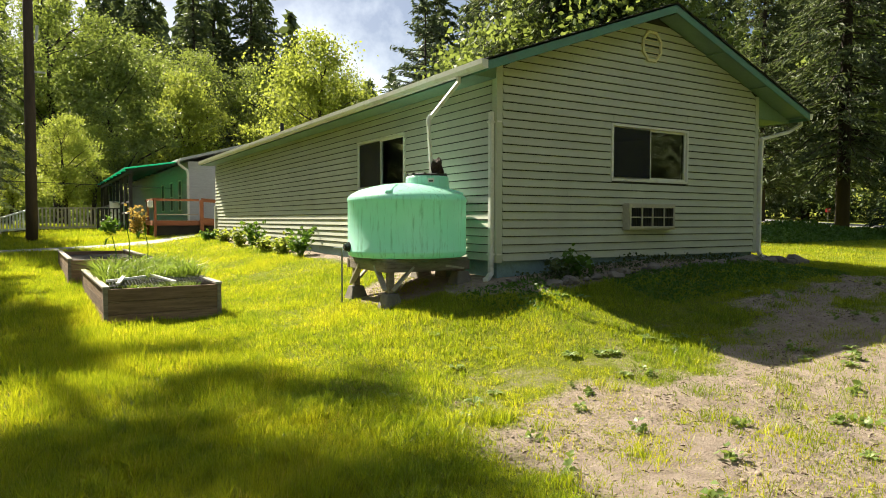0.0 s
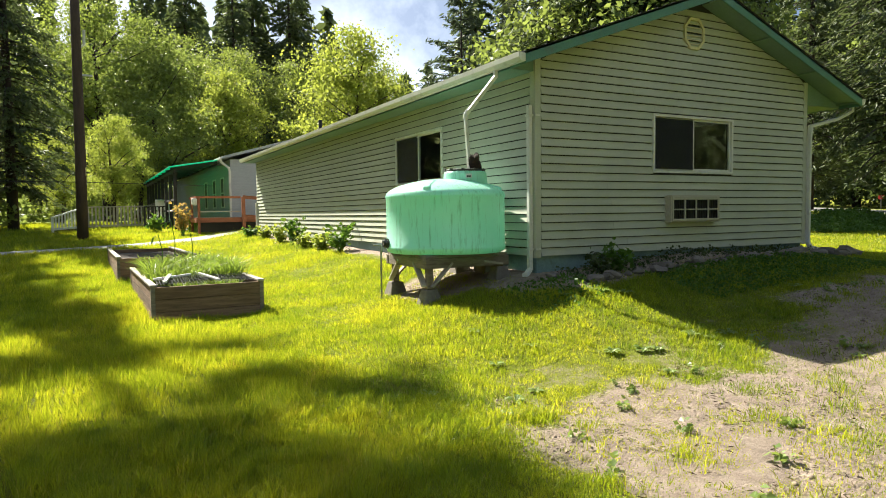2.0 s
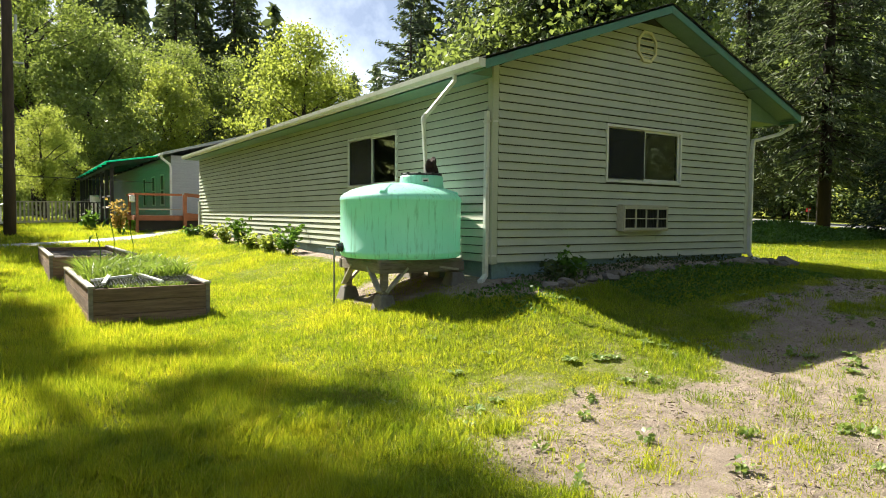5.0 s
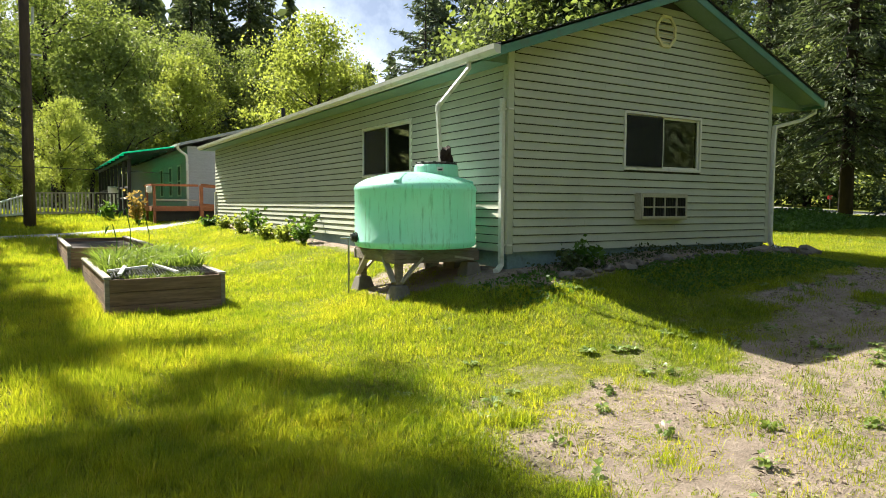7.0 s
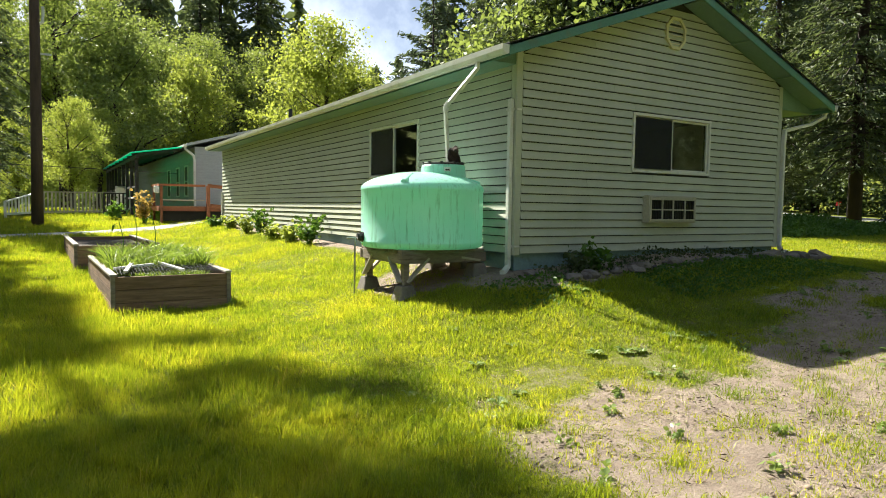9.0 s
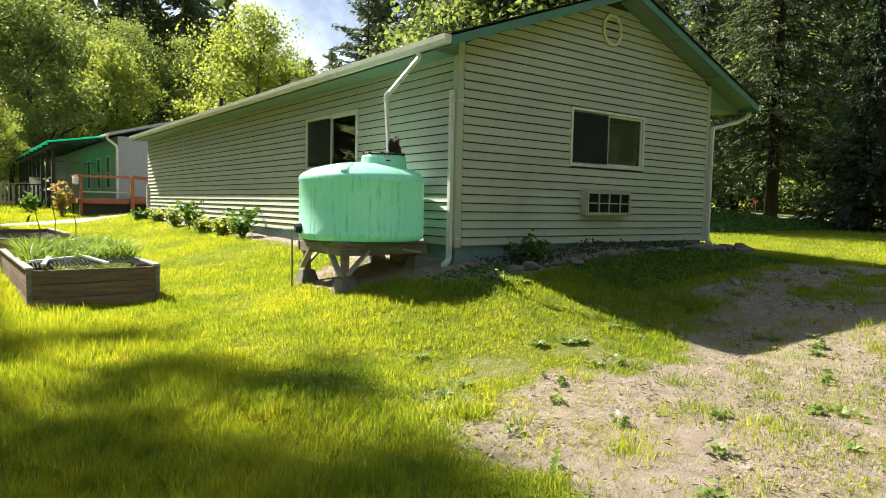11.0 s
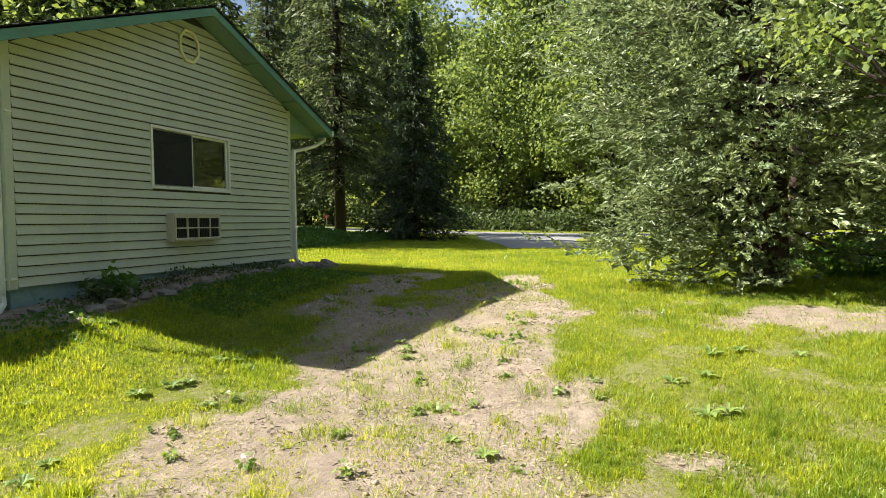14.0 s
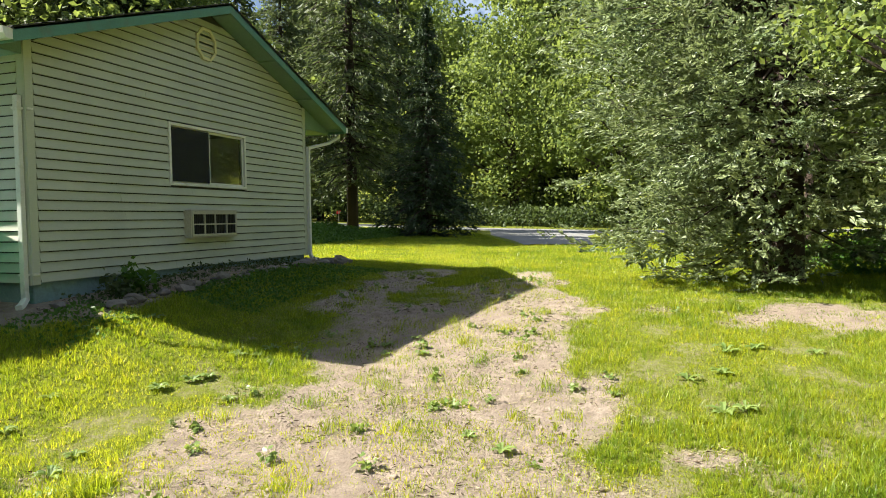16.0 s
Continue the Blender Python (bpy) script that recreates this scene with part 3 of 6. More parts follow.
def gutter(x, s, y0, y1, z, label):
    """A half-open trough outside the fascia; s is the way outwards."""
    t = thing("gutter", label, "gutter")
    prof = [(0, 0.11), (0, 0.0), (0.075, 0.0), (0.105, 0.05), (0.115, 0.115), (0.095, 0.115), (0.088, 0.055), (0.066, 0.012), (0.012, 0.012), (0.012, 0.11)]
    g = Geo()
    vs = [(x + s * px, y, z + pz) for y in (y0, y1) for px, pz in prof]
    n = len(prof)
    g.add(vs, [(i, (i + 1) % n, n + (i + 1) % n, n + i) for i in range(n)] + [tuple(range(n)), tuple(range(n, 2 * n))])
    part("trough", g, WHITE, t)
    for yy, yb in ((y0 - 0.004, y0), (y1, y1 + 0.004)):
        part("end_cap", Geo().add([(x + s * px, q, z + pz) for q in (yy, yb) for px, pz in prof[:5]], [(4, 3, 2, 1, 0), (5, 6, 7, 8, 9)] + [(i, (i + 1) % 5, 5 + (i + 1) % 5, 5 + i) for i in range(5)]), WHITE, t)
    return t


ZL = RIDGE_Z - PITCH * (RIDGE_X - EAVE_L)
ZR = RIDGE_Z - PITCH * (EAVE_R - RIDGE_X)
gutter(EAVE_L - 0.002, -1, -RAKE + 0.01, HY + RAKE, ZL - 0.135, "long off-white metal gutter along the eave")
gutter(EAVE_R + 0.002, 1, -RAKE + 0.01, HY + RAKE, ZR - 0.135, "off-white metal gutter along the far eave")


def pipe(t, name, pts, w, d, mat, label=""):
    """A rectangular downspout along a bent line, with mitred bends."""
    g = Geo()
    pts = [Vector(p) for p in pts]
    rings = []
    side = None
    for i, p in enumerate(pts):
        a = (pts[i] - pts[i - 1]).normalized() if i else (pts[1] - pts[0]).normalized()
        b = (pts[i + 1] - pts[i]).normalized() if i + 1 < len(pts) else a
        dr = (a + b).normalized()
        if side is None:
            side = Vector((0, 1, 0)) if abs(dr.y) < 0.8 else Vector((1, 0, 0))
        sd = (side - dr * side.dot(dr)).normalized()
        up = dr.cross(sd)
        k = 1 / max(dr.dot(a), 0.6)
        rings.append([p + sd * su * w / 2 + up * uu * d / 2 * k for su, uu in ((-0.8, -1), (0.8, -1), (1, -0.8), (1, 0.8), (0.8, 1), (-0.8, 1), (-1, 0.8), (-1, -0.8))])
    vs = [q for r in rings for q in r]
    fs = [(i * 8 + k, i * 8 + (k + 1) % 8, (i + 1) * 8 + (k + 1) % 8, (i + 1) * 8 + k) for i in range(len(pts) - 1) for k in range(8)]
    fs += [tuple(range(8)), tuple(range(8 * len(pts) - 8, 8 * len(pts)))]
    return part(name, g.add(vs, fs), mat, t, label)


# downspout on the corner, cut off below the eave
t = thing("downspout", "white metal downspout cut off below the eave", "downspout")
pipe(t, "pipe", ((-0.06, 0.06, 2.16), (-0.06, 0.06, -0.10), (-0.08, 0.03, -0.19), (-0.17, -0.02, -0.25), (-0.24, -0.06, -0.265)), 0.075, 0.06, WHITE)
for z in (2.0, 0.08):
    part("bracket", Geo().box((-0.1, 0.01, z), (0.0, 0.11, z + 0.025)), WHITE, t)
    part("strap", Geo().box((-0.02, -0.045, z), (0.06, -0.03, z + 0.025)), WHITE, t)
# pipe that leads the rain into the tank
t = thing("downspout", "white bent rain pipe leading into the tank", "downspout")
pipe(t, "upper_pipe", ((-0.5, 0.26, ZL - 0.13), (-0.5, 0.26, ZL - 0.22), (-0.78, 0.62, 2.06)), 0.06, 0.05, WHITE)
pipe(t, "lower_pipe", ((-0.78, 0.62, 2.09), (-0.79, 0.62, 2.03), (-0.71, 0.66, 1.27)), 0.056, 0.046, WHITE)
part("elbow", Geo().tube(((-0.75, 0.59, 2.12), (-0.78, 0.62, 2.06), (-0.785, 0.62, 1.99)), 0.04, 8), WHITE, t)
# downspout on the far corner
t = thing("downspout", "white downspout bending back to the house corner", "downspout")
pipe(t, "pipe", ((EAVE_R + 0.04, -0.2, ZR - 0.13), (EAVE_R + 0.04, -0.2, ZR - 0.22), (EAVE_R - 0.3, -0.14, ZR - 0.38), (HX + 0.07, -0.06, ZR - 0.55), (HX + 0.06, -0.05, ZR - 0.8), (HX + 0.06, -0.05, 0.0), (HX + 0.1, -0.08, -0.1), (HX + 0.26, -0.2, -0.15)), 0.075, 0.06, WHITE)

# downspout at the far end of the long wall
t = thing("downspout", "white downspout at the far corner of the long wall", "downspout")
pipe(t, "pipe", ((-0.06, HY - 0.08, 1.1), (-0.06, HY - 0.08, 0.1), (-0.1, HY - 0.1, 0.0), (-0.35, HY - 0.3, -0.04)), 0.075, 0.06, WHITE)

# corner posts
for x0, x1, y0, y1, top in ((-0.022, 0.085, -0.024, -0.002, roof_under(0.03)), (-0.024, -0.002, -0.002, 0.10, roof_under(0) - 0.02), (HX - 0.085, HX + 0.022, -0.024, -0.002, roof_under(HX) - 0.01)):
    tagged(part("trim", Geo().box((x0, y0, -0.035), (x1, y1, top)), SIDING, bevel=0.004), "taupe corner trim post", "trim", kind="structure")


def slider_window(name, width, height, m, label):
    """A two-pane sliding window; local x along the wall, z up, y inwards."""
    w = thing(name, label, "window", kind="structure", at=m)
    f = Geo().box((-0.045, -0.035, -0.045), (width + 0.045, 0.06, 0.0)).box((-0.045, -0.035, height), (width + 0.045, 0.06, height + 0.045)).box((-0.045, -0.035, 0), (0, 0.06, height)).box((width, -0.035, 0), (width + 0.045, 0.06, height))
    part("window_frame", f, WHITE, w, "white vinyl frame", bevel=0.004)
    for i, (a, b, y) in enumerate(((0.0, width / 2 + 0.02, 0.028), (width / 2 - 0.02, width, 0.0))):
        s = 0.035
        f = Geo().box((a, y, 0), (b, y + 0.024, s)).box((a, y, height - s), (b, y + 0.024, height)).box((a, y, s), (a + s, y + 0.024, height - s)).box((b - s, y, s), (b, y + 0.024, height - s))
        sash = part("sash", f, WHITE, w, bevel=0.003)
        pane = part("pane", Geo().box((a + s, y + 0.01, s), (b - s, y + 0.015, height - s)), GLASS, sash)
        pane.visible_shadow = False
    scr = part("insect_screen", Geo().box((0.02, -0.012, 0.02), (width / 2 - 0.02, -0.010, height - 0.02)), SCREEN, w, "dark insect screen over one half")
    return w


slider_window("window_1", WIN_S[1] - WIN_S[0] - 0.08, WIN_S[3] - WIN_S[2] - 0.08, pose(WIN_S[0] + 0.04, -0.005, WIN_S[2] + 0.04), "white sliding window in the gable wall")
slider_window("window_2", WIN_W[1] - WIN_W[0] - 0.08, WIN_W[3] - WIN_W[2] - 0.08, pose(-0.005, WIN_W[1] - 0.04, WIN_W[2] + 0.04, 0, 0, -90), "white sliding window in the long wall")


def gable_vent():
    cx, cz, rx, rz = 3.18, 3.515, 0.235, 0.255
    v = thing("gable_vent", "cream octagonal louvred gable vent on siding", "vent")
    def octagon(k, y):
        c = 0.42
        return [(cx + sx * rx * k, y, cz + sz * rz * k) for sx, sz in ((-1, -c), (-c, -1), (c, -1), (1, -c), (1, c), (c, 1), (-c, 1), (-1, c))]
    o, i = octagon(1.0, -0.055), octagon(0.82, -0.055)
    ob, ib = octagon(1.0, -0.005), octagon(0.82, -0.02)
    g = Geo().add(o + i + ob + ib, [(k, (k + 1) % 8, 8 + (k + 1) % 8, 8 + k) for k in range(8)] + [(16 + k, 16 + (k + 1) % 8, (k + 1) % 8, k) for k in range(8)] + [(8 + k, 8 + (k + 1) % 8, 24 + (k + 1) % 8, 24 + k) for k in range(8)])
    part("frame", g, CREAM, v)
    part("backing", Geo().add(octagon(0.84, -0.014) + octagon(0.84, -0.004), [tuple(range(8)), tuple(range(15, 7, -1))] + [(k, 8 + k, 8 + (k + 1) % 8, (k + 1) % 8) for k in range(8)]), BLACK, v)
    for k in range(6):
        z = cz - rz * 0.64 + k * rz * 0.256
        hw = rx * 0.81 * (1 if abs(z - cz) < rz * 0.3 else 1 - 0.9 * (abs(z - cz) / rz - 0.3))
        part("slat", Geo().add([(cx - hw, -0.05, z - 0.012), (cx + hw, -0.05, z - 0.012), (cx + hw, -0.018, z + 0.012), (cx - hw, -0.018, z + 0.012), (cx - hw, -0.046, z - 0.016), (cx + hw, -0.046, z - 0.016), (cx + hw, -0.016, z + 0.006), (cx - hw, -0.016, z + 0.006)],
                               ((0, 1, 2, 3), (7, 6, 5, 4), (0, 4, 5, 1), (2, 6, 7, 3), (0, 3, 7, 4), (1, 5, 6, 2))), CREAM, v)


gable_vent()


def wall_conditioner():
    x0, x1, z0, z1, y = 2.56, 3.70, 0.435, 0.875, -0.15
    a = thing("air_conditioner", "tan through-wall air conditioner with a grid grille", "air conditioner")
    part("sleeve", Geo().box((x0, y, z0), (x1, -0.004, z0 + 0.02)).box((x0, y, z1 - 0.02), (x1, -0.004, z1)).box((x0, y, z0 + 0.02), (x0 + 0.02, -0.004, z1 - 0.02)).box((x1 - 0.02, y, z0 + 0.02), (x1, -0.004, z1 - 0.02)), ACTAN, a, bevel=0.004)
    part("face_frame", Geo().box((x0 + 0.02, y - 0.012, z0 + 0.02), (x1 - 0.02, y + 0.01, z0 + 0.06)).box((x0 + 0.02, y - 0.012, z1 - 0.075), (x1 - 0.02, y + 0.01, z1 - 0.02)).box((x0 + 0.02, y - 0.012, z0 + 0.06), (x0 + 0.055, y + 0.01, z1 - 0.075)).box((x1 - 0.055, y - 0.012, z0 + 0.06), (x1 - 0.02, y + 0.01, z1 - 0.075)), ACTAN, a, bevel=0.003)
    part("coil", Geo().box((x0 + 0.03, y + 0.02, z0 + 0.03), (x1 - 0.03, y + 0.04, z1 - 0.03)), BLACK, a, "dark coil behind the grille")
    for k in (1, 2, 3):
        x = x0 + 0.055 + (x1 - x0 - 0.11) * k / 4 + (0.03 if k == 3 else 0)
        part("grille_bar", Geo().box((x - 0.011, y - 0.01, z0 + 0.06), (x + 0.011, y + 0.012, z1 - 0.075)), ACTAN, a)
    zc = (z0 + z1) / 2 - 0.01
    part("grille_bar", Geo().box((x0 + 0.055, y - 0.008, zc - 0.01), (x1 - 0.055, y + 0.014, zc + 0.01)), ACTAN, a)
    for k in range(26):
        x = x0 + 0.06 + (x1 - x0 - 0.12) * k / 25
        part("fin", Geo().box((x - 0.002, y + 0.005, z0 + 0.06), (x + 0.002, y + 0.019, z1 - 0.075)), BLACK, a)


wall_conditioner()


# ---- rain tank on its stand ----
TX, TY, TR = -0.98, 0.92, 0.885


def rain_tank():
    t = thing("water_tank", "mint-green plastic rain tank with streaks, on a wooden stand", "water tank")
    n = 72
    prof = [(0.0, 0.055), (TR - 0.06, 0.055), (TR - 0.015, 0.075), (TR, 0.12), (TR + 0.004, 0.135), (TR + 0.004, 0.15), (TR - 0.004, 0.16), (TR - 0.004, 0.85), (TR + 0.006, 0.865), (TR + 0.006, 0.885),
            (TR - 0.01, 0.93), (TR - 0.05, 0.965), (TR * 0.8, 1.03), (TR * 0.6, 1.08), (TR * 0.4, 1.115), (0.2, 1.13), (0.0, 1.133)]
    part("body", Geo().turned(prof, (TX, TY), n), TANK, t, smooth=True)
    nx, ny = TX + 0.26, TY - 0.15
    part("neck", Geo().turned([(0.345, 0.98), (0.338, 1.05), (0.325, 1.10), (0.318, 1.2), (0.31, 1.232), (0.285, 1.245), (0.0, 1.245)], (nx, ny), 48), TANK, t, smooth=True)
    lid = part("lid", Geo().turned([(0.30, 1.24), (0.30, 1.262), (0.28, 1.272), (0.22, 1.268), (0.0, 1.275)], (nx, ny), 40), BLACK, t, "black screw lid")
    for k in range(10):
        a = k * math.tau / 10
        part("grip", Geo().box((-0.02, 0.285, 1.262), (0.02, 0.305, 1.28), Matrix.Translation((nx, ny, 0)) @ Matrix.Rotation(a, 4, "Z")), BLACK, lid)
    # moulded lifting ribs on the dome
    for a in (3.9, 5.6, 1.6, 0.4):
        d = Vector((math.cos(a), math.sin(a), 0))
        p0, p1 = Vector((TX, TY, 1.06)) + d * 0.46, Vector((TX, TY, 0.925)) + d * 0.84
        s = Vector((-d.y, d.x, 0)) * 0.045
        g = Geo().add([p0 + s, p0 - s, p1 - s * 1.5, p1 + s * 1.5, p0 + s * 0.4 + Vector((0, 0, 0.05)), p0 - s * 0.4 + Vector((0, 0, 0.05)), p1 - s * 0.9 + Vector((0, 0, 0.075)), p1 + s * 0.9 + Vector((0, 0, 0.075))],
                      ((0, 1, 5, 4), (1, 2, 6, 5), (2, 3, 7, 6), (3, 0, 4, 7), (4, 5, 6, 7)))
        part("lifting_rib", g, TANK, t, bevel=0.012)
    # outlet on the side
    d = Vector((-0.985, 0.17, 0))
    c = Vector((TX, TY, 0.2)) + d * (TR - 0.01)
    o = part("outlet", Geo().tube((c, c + d * 0.02, c + d * 0.02, c + d * 0.09), (0.075, 0.075, 0.05, 0.05), 14), BLACK, t, "black outlet fitting")
    part("nut", Geo().tube((c + d * 0.03, c + d * 0.06), 0.068, 6), BLACK, o)
    # small label on the neck
    v = Vector((-0.52, -0.854, 0))
    s = Vector((0.854, -0.52, 0))
    c = Vector((nx, ny, 1.165)) + v * 0.323 + s * 0.06
    lab = part("label", Geo().add([c - s * 0.045 + Vector((0, 0, -0.03)), c + s * 0.045 + Vector((0, 0, -0.03)), c + s * 0.045 + Vector((0, 0, 0.03)), c - s * 0.045 + Vector((0, 0, 0.03)),
                             c - s * 0.045 - v * 0.02 + Vector((0, 0, -0.03)), c + s * 0.045 - v * 0.02 + Vector((0, 0, -0.03)), c + s * 0.045 - v * 0.02 + Vector((0, 0, 0.03)), c - s * 0.045 - v * 0.02 + Vector((0, 0, 0.03))],
                            ((0, 1, 2, 3), (7, 6, 5, 4), (0, 4, 5, 1), (2, 6, 7, 3), (0, 3, 7, 4), (1, 5, 6, 2))), WHITE, t, "small white label")
    e = c + v * 0.003
    part("print_bar", Geo().add([e - s * 0.03 + Vector((0, 0, -0.018)), e + s * 0.03 + Vector((0, 0, -0.018)), e + s * 0.03 + Vector((0, 0, 0.004)), e - s * 0.03 + Vector((0, 0, 0.004))], ((0, 1, 2, 3),)), BLACK, lab)
    return t


rain_tank()


def tank_stand():
    t = thing("tank_stand", "weathered timber stand on concrete pier blocks", "stand")
    x0, x1, y0, y1 = TX - 0.67, TX + 0.67, TY - 0.67, TY + 0.67
    for k in range(9):
        y = y0 + 0.02 + k * (y1 - y0 - 0.16) / 8
        part("deck_board", Geo().box((x0 + 0.01, y, 0.012), (x1 - 0.01, y + 0.135, 0.05)), WEATHERED, t, bevel=0.004)
    for y in (y0, y1 - 0.045):
        part("beam", Geo().box((x0 - 0.01, y, -0.13), (x1 + 0.01, y + 0.045, 0.01)), WEATHERED, t, bevel=0.004)
    for x in (x0, x1 - 0.045):
        part("beam", Geo().box((x, y0 + 0.048, -0.13), (x + 0.045, y1 - 0.048, 0.01)), WEATHERED, t, bevel=0.004)
    for x, y in ((x0 + 0.05, y0 + 0.05), (x0 + 0.05, y1 - 0.14), (x1 - 0.14, y0 + 0.05), (x1 - 0.14, y1 - 0.14)):
        h = float(ground_height(x + 0.045, y + 0.045))
        top = h + 0.17
        part("post", Geo().box((x, y, top), (x + 0.09, y + 0.09, 0.008)), WEATHERED, t, bevel=0.005)
        g = Geo()
        m = Matrix.Translation((x + 0.045, y + 0.045, 0))
        g.add([m @ Vector(p) for p in ((-0.15, -0.15, h - 0.06), (0.15, -0.15, h - 0.06), (0.15, 0.15, h - 0.06), (-0.15, 0.15, h - 0.06), (-0.09, -0.09, top), (0.09, -0.09, top), (0.09, 0.09, top), (-0.09, 0.09, top))],
              ((0, 3, 2, 1), (4, 5, 6, 7), (0, 1, 5, 4), (1, 2, 6, 5), (2, 3, 7, 6), (3, 0, 4, 7)))
        part("pier_block", g, PIER, t, "rough concrete pier block", bevel=0.012)
        sx, sy = (1 if x < TX else -1), (1 if y < TY else -1)
        part("brace", Geo().beam((x + 0.045, y + 0.045 - sy * 0.07, top + 0.04), (x + 0.045 + sx * 0.32, y + 0.045 - sy * 0.07, -0.06), 0.03, 0.085, up=(0, 1, 0)), GREYWOOD, t, bevel=0.003)
        part("brace", Geo().beam((x + 0.045 - sx * 0.07, y + 0.045, top + 0.04), (x + 0.045 - sx * 0.07, y + 0.045 + sy * 0.32, -0.06), 0.03, 0.085, up=(1, 0, 0)), GREYWOOD, t, bevel=0.003)


tank_stand()


# ---- raised beds ----
def raised_bed(m, w, l, rows, base, label):
    """A plank box: local x across, y along; boards stacked in rows."""
    b = thing("raised_bed", label, "planter", group="raised garden beds", at=m)
    t, h = 0.04, 0.178
    for r in range(rows):
        z = base + r * (h + 0.006)
        for x in (0, w - t):
            part("plank", Geo().box((x, t + 0.002, z), (x + t, l - t - 0.002, z + h)), BEDWOOD, b, bevel=0.005)
        for y in (0, l - t):
            part("plank", Geo().box((0.002, y, z), (w - 0.002, y + t, z + h)), BEDWOOD, b, bevel=0.005)
    top = base + rows * (h + 0.006)
    for x in (-0.02, w - 0.075):
        part("cap_board", Geo().box((x, -0.02, top), (x + 0.095, l + 0.02, top + 0.035)), GREYWOOD, b, "sun-bleached cap board", bevel=0.006)
    for x, y in ((-0.012, -0.012), (w - 0.05, -0.012), (-0.012, l - 0.05), (w - 0.05, l - 0.05)):
        part("corner_post", Geo().box((x, y, base - 0.08), (x + 0.06, y + 0.06, top)), WEATHERED, b, bevel=0.004)
    part("soil", Geo().box((t, t, base - 0.1), (w - t, l - t, top - 0.09)), BEDSOIL, b)
    return b, top


bed_a, BED_TOP = raised_bed(pose(-4.93, 2.45, 0, 0, 0, 1.2), 1.58, 3.8, 3, -0.93, "brown plank raised bed planted with grassy stems")
bed_b, BED_TOP2 = raised_bed(pose(-5.2, 7.45, 0, 0, 0, 1.2), 1.55, 4.2, 3, -0.78, "older dark plank raised bed further back")


# ---- neighbouring building, porch, deck, fence ----
def gz(x, y):
    return float(ground_height(x, y))


def far_house():
    h = thing("house", "pale grey sided house with a low roof and porch", "house")
    x0, x1, y0, y1, zt = 0.15, 7.0, 24.0, 46.0, 3.25
    zb = -0.25
    part("wall", Geo().box((x0, y0, zb), (x1, y1, zt)), BOARDGREY, h)
    k = 0
    z = zb + 0.35
    while z < zt - 0.06:
        g = Geo().add([(x0 - 0.02, y0 - 0.022, z), (x1, y0 - 0.022, z), (x1, y0 - 0.004, z + 0.16), (x0 - 0.02, y0 - 0.004, z + 0.16), (x0 - 0.02, y0, z), (x1, y0, z)], ((0, 1, 2, 3), (0, 4, 5, 1)))
        part("siding_board", g, BOARDGREY, h)
        g = Geo().add([(x0 - 0.022, y1, z), (x0 - 0.022, y0, z), (x0 - 0.004, y0, z + 0.16), (x0 - 0.004, y1, z + 0.16), (x0, y1, z), (x0, y0, z)], ((0, 1, 2, 3), (0, 4, 5, 1)))
        part("siding_board", g, BOARDGREY, h)
        z += 0.165
    ridge = (x0 + x1) / 2
    r = part("roof", Geo().add([(x0 - 0.4, y0 - 0.35, zt - 0.02), (ridge, y0 - 0.35, zt + 1.05), (x1 + 0.4, y0 - 0.35, zt - 0.02), (x0 - 0.4, y1, zt - 0.02), (ridge, y1, zt + 1.05), (x1 + 0.4, y1, zt - 0.02),
                                (x0 - 0.4, y0 - 0.35, zt + 0.1), (ridge, y0 - 0.35, zt + 1.17), (x1 + 0.4, y0 - 0.35, zt + 0.1), (x0 - 0.4, y1, zt + 0.1), (ridge, y1, zt + 1.17), (x1 + 0.4, y1, zt + 0.1)],
                               ((0, 1, 7, 6), (1, 2, 8, 7), (6, 7, 10, 9), (7, 8, 11, 10), (0, 3, 4, 1), (1, 4, 5, 2), (0, 6, 9, 3), (2, 5, 11, 8), (3, 9, 10, 4), (4, 10, 11, 5))), BOARDGREY, h)
    part("gutter", Geo().box((x0 - 0.52, y0 - 0.3, zt - 0.05), (x0 - 0.41, y1, zt + 0.06)), WHITE, h)
    pipe(h, "downspout", ((x0 - 0.46, y0 - 0.1, zt - 0.05), (x0 - 0.44, y0 - 0.1, zt - 0.15), (x0 - 0.1, y0 - 0.1, zt - 0.42), (x0 - 0.06, y0 - 0.08, zt - 0.6), (x0 - 0.06, y0 - 0.08, zb + 0.1)), 0.12, 0.10, WHITE)
    for y in (25.6, 28.0, 30.8):
        w = part("window", Geo().box((x0 - 0.06, y, 1.0), (x0 - 0.02, y + 0.07, 2.5)).box((x0 - 0.06, y + 0.83, 1.0), (x0 - 0.02, y + 0.9, 2.5)).box((x0 - 0.06, y + 0.07, 1.0), (x0 - 0.02, y + 0.83, 1.07)).box((x0 - 0.06, y + 0.07, 2.43), (x0 - 0.02, y + 0.83, 2.5)).box((x0 - 0.055, y + 0.07, 1.7), (x0 - 0.02, y + 0.83, 1.76)), WHITE, h)
        part("pane", Geo().box((x0 - 0.035, y + 0.07, 1.07), (x0 - 0.025, y + 0.83, 2.43)), BLACK, w)
    return h


far_house()


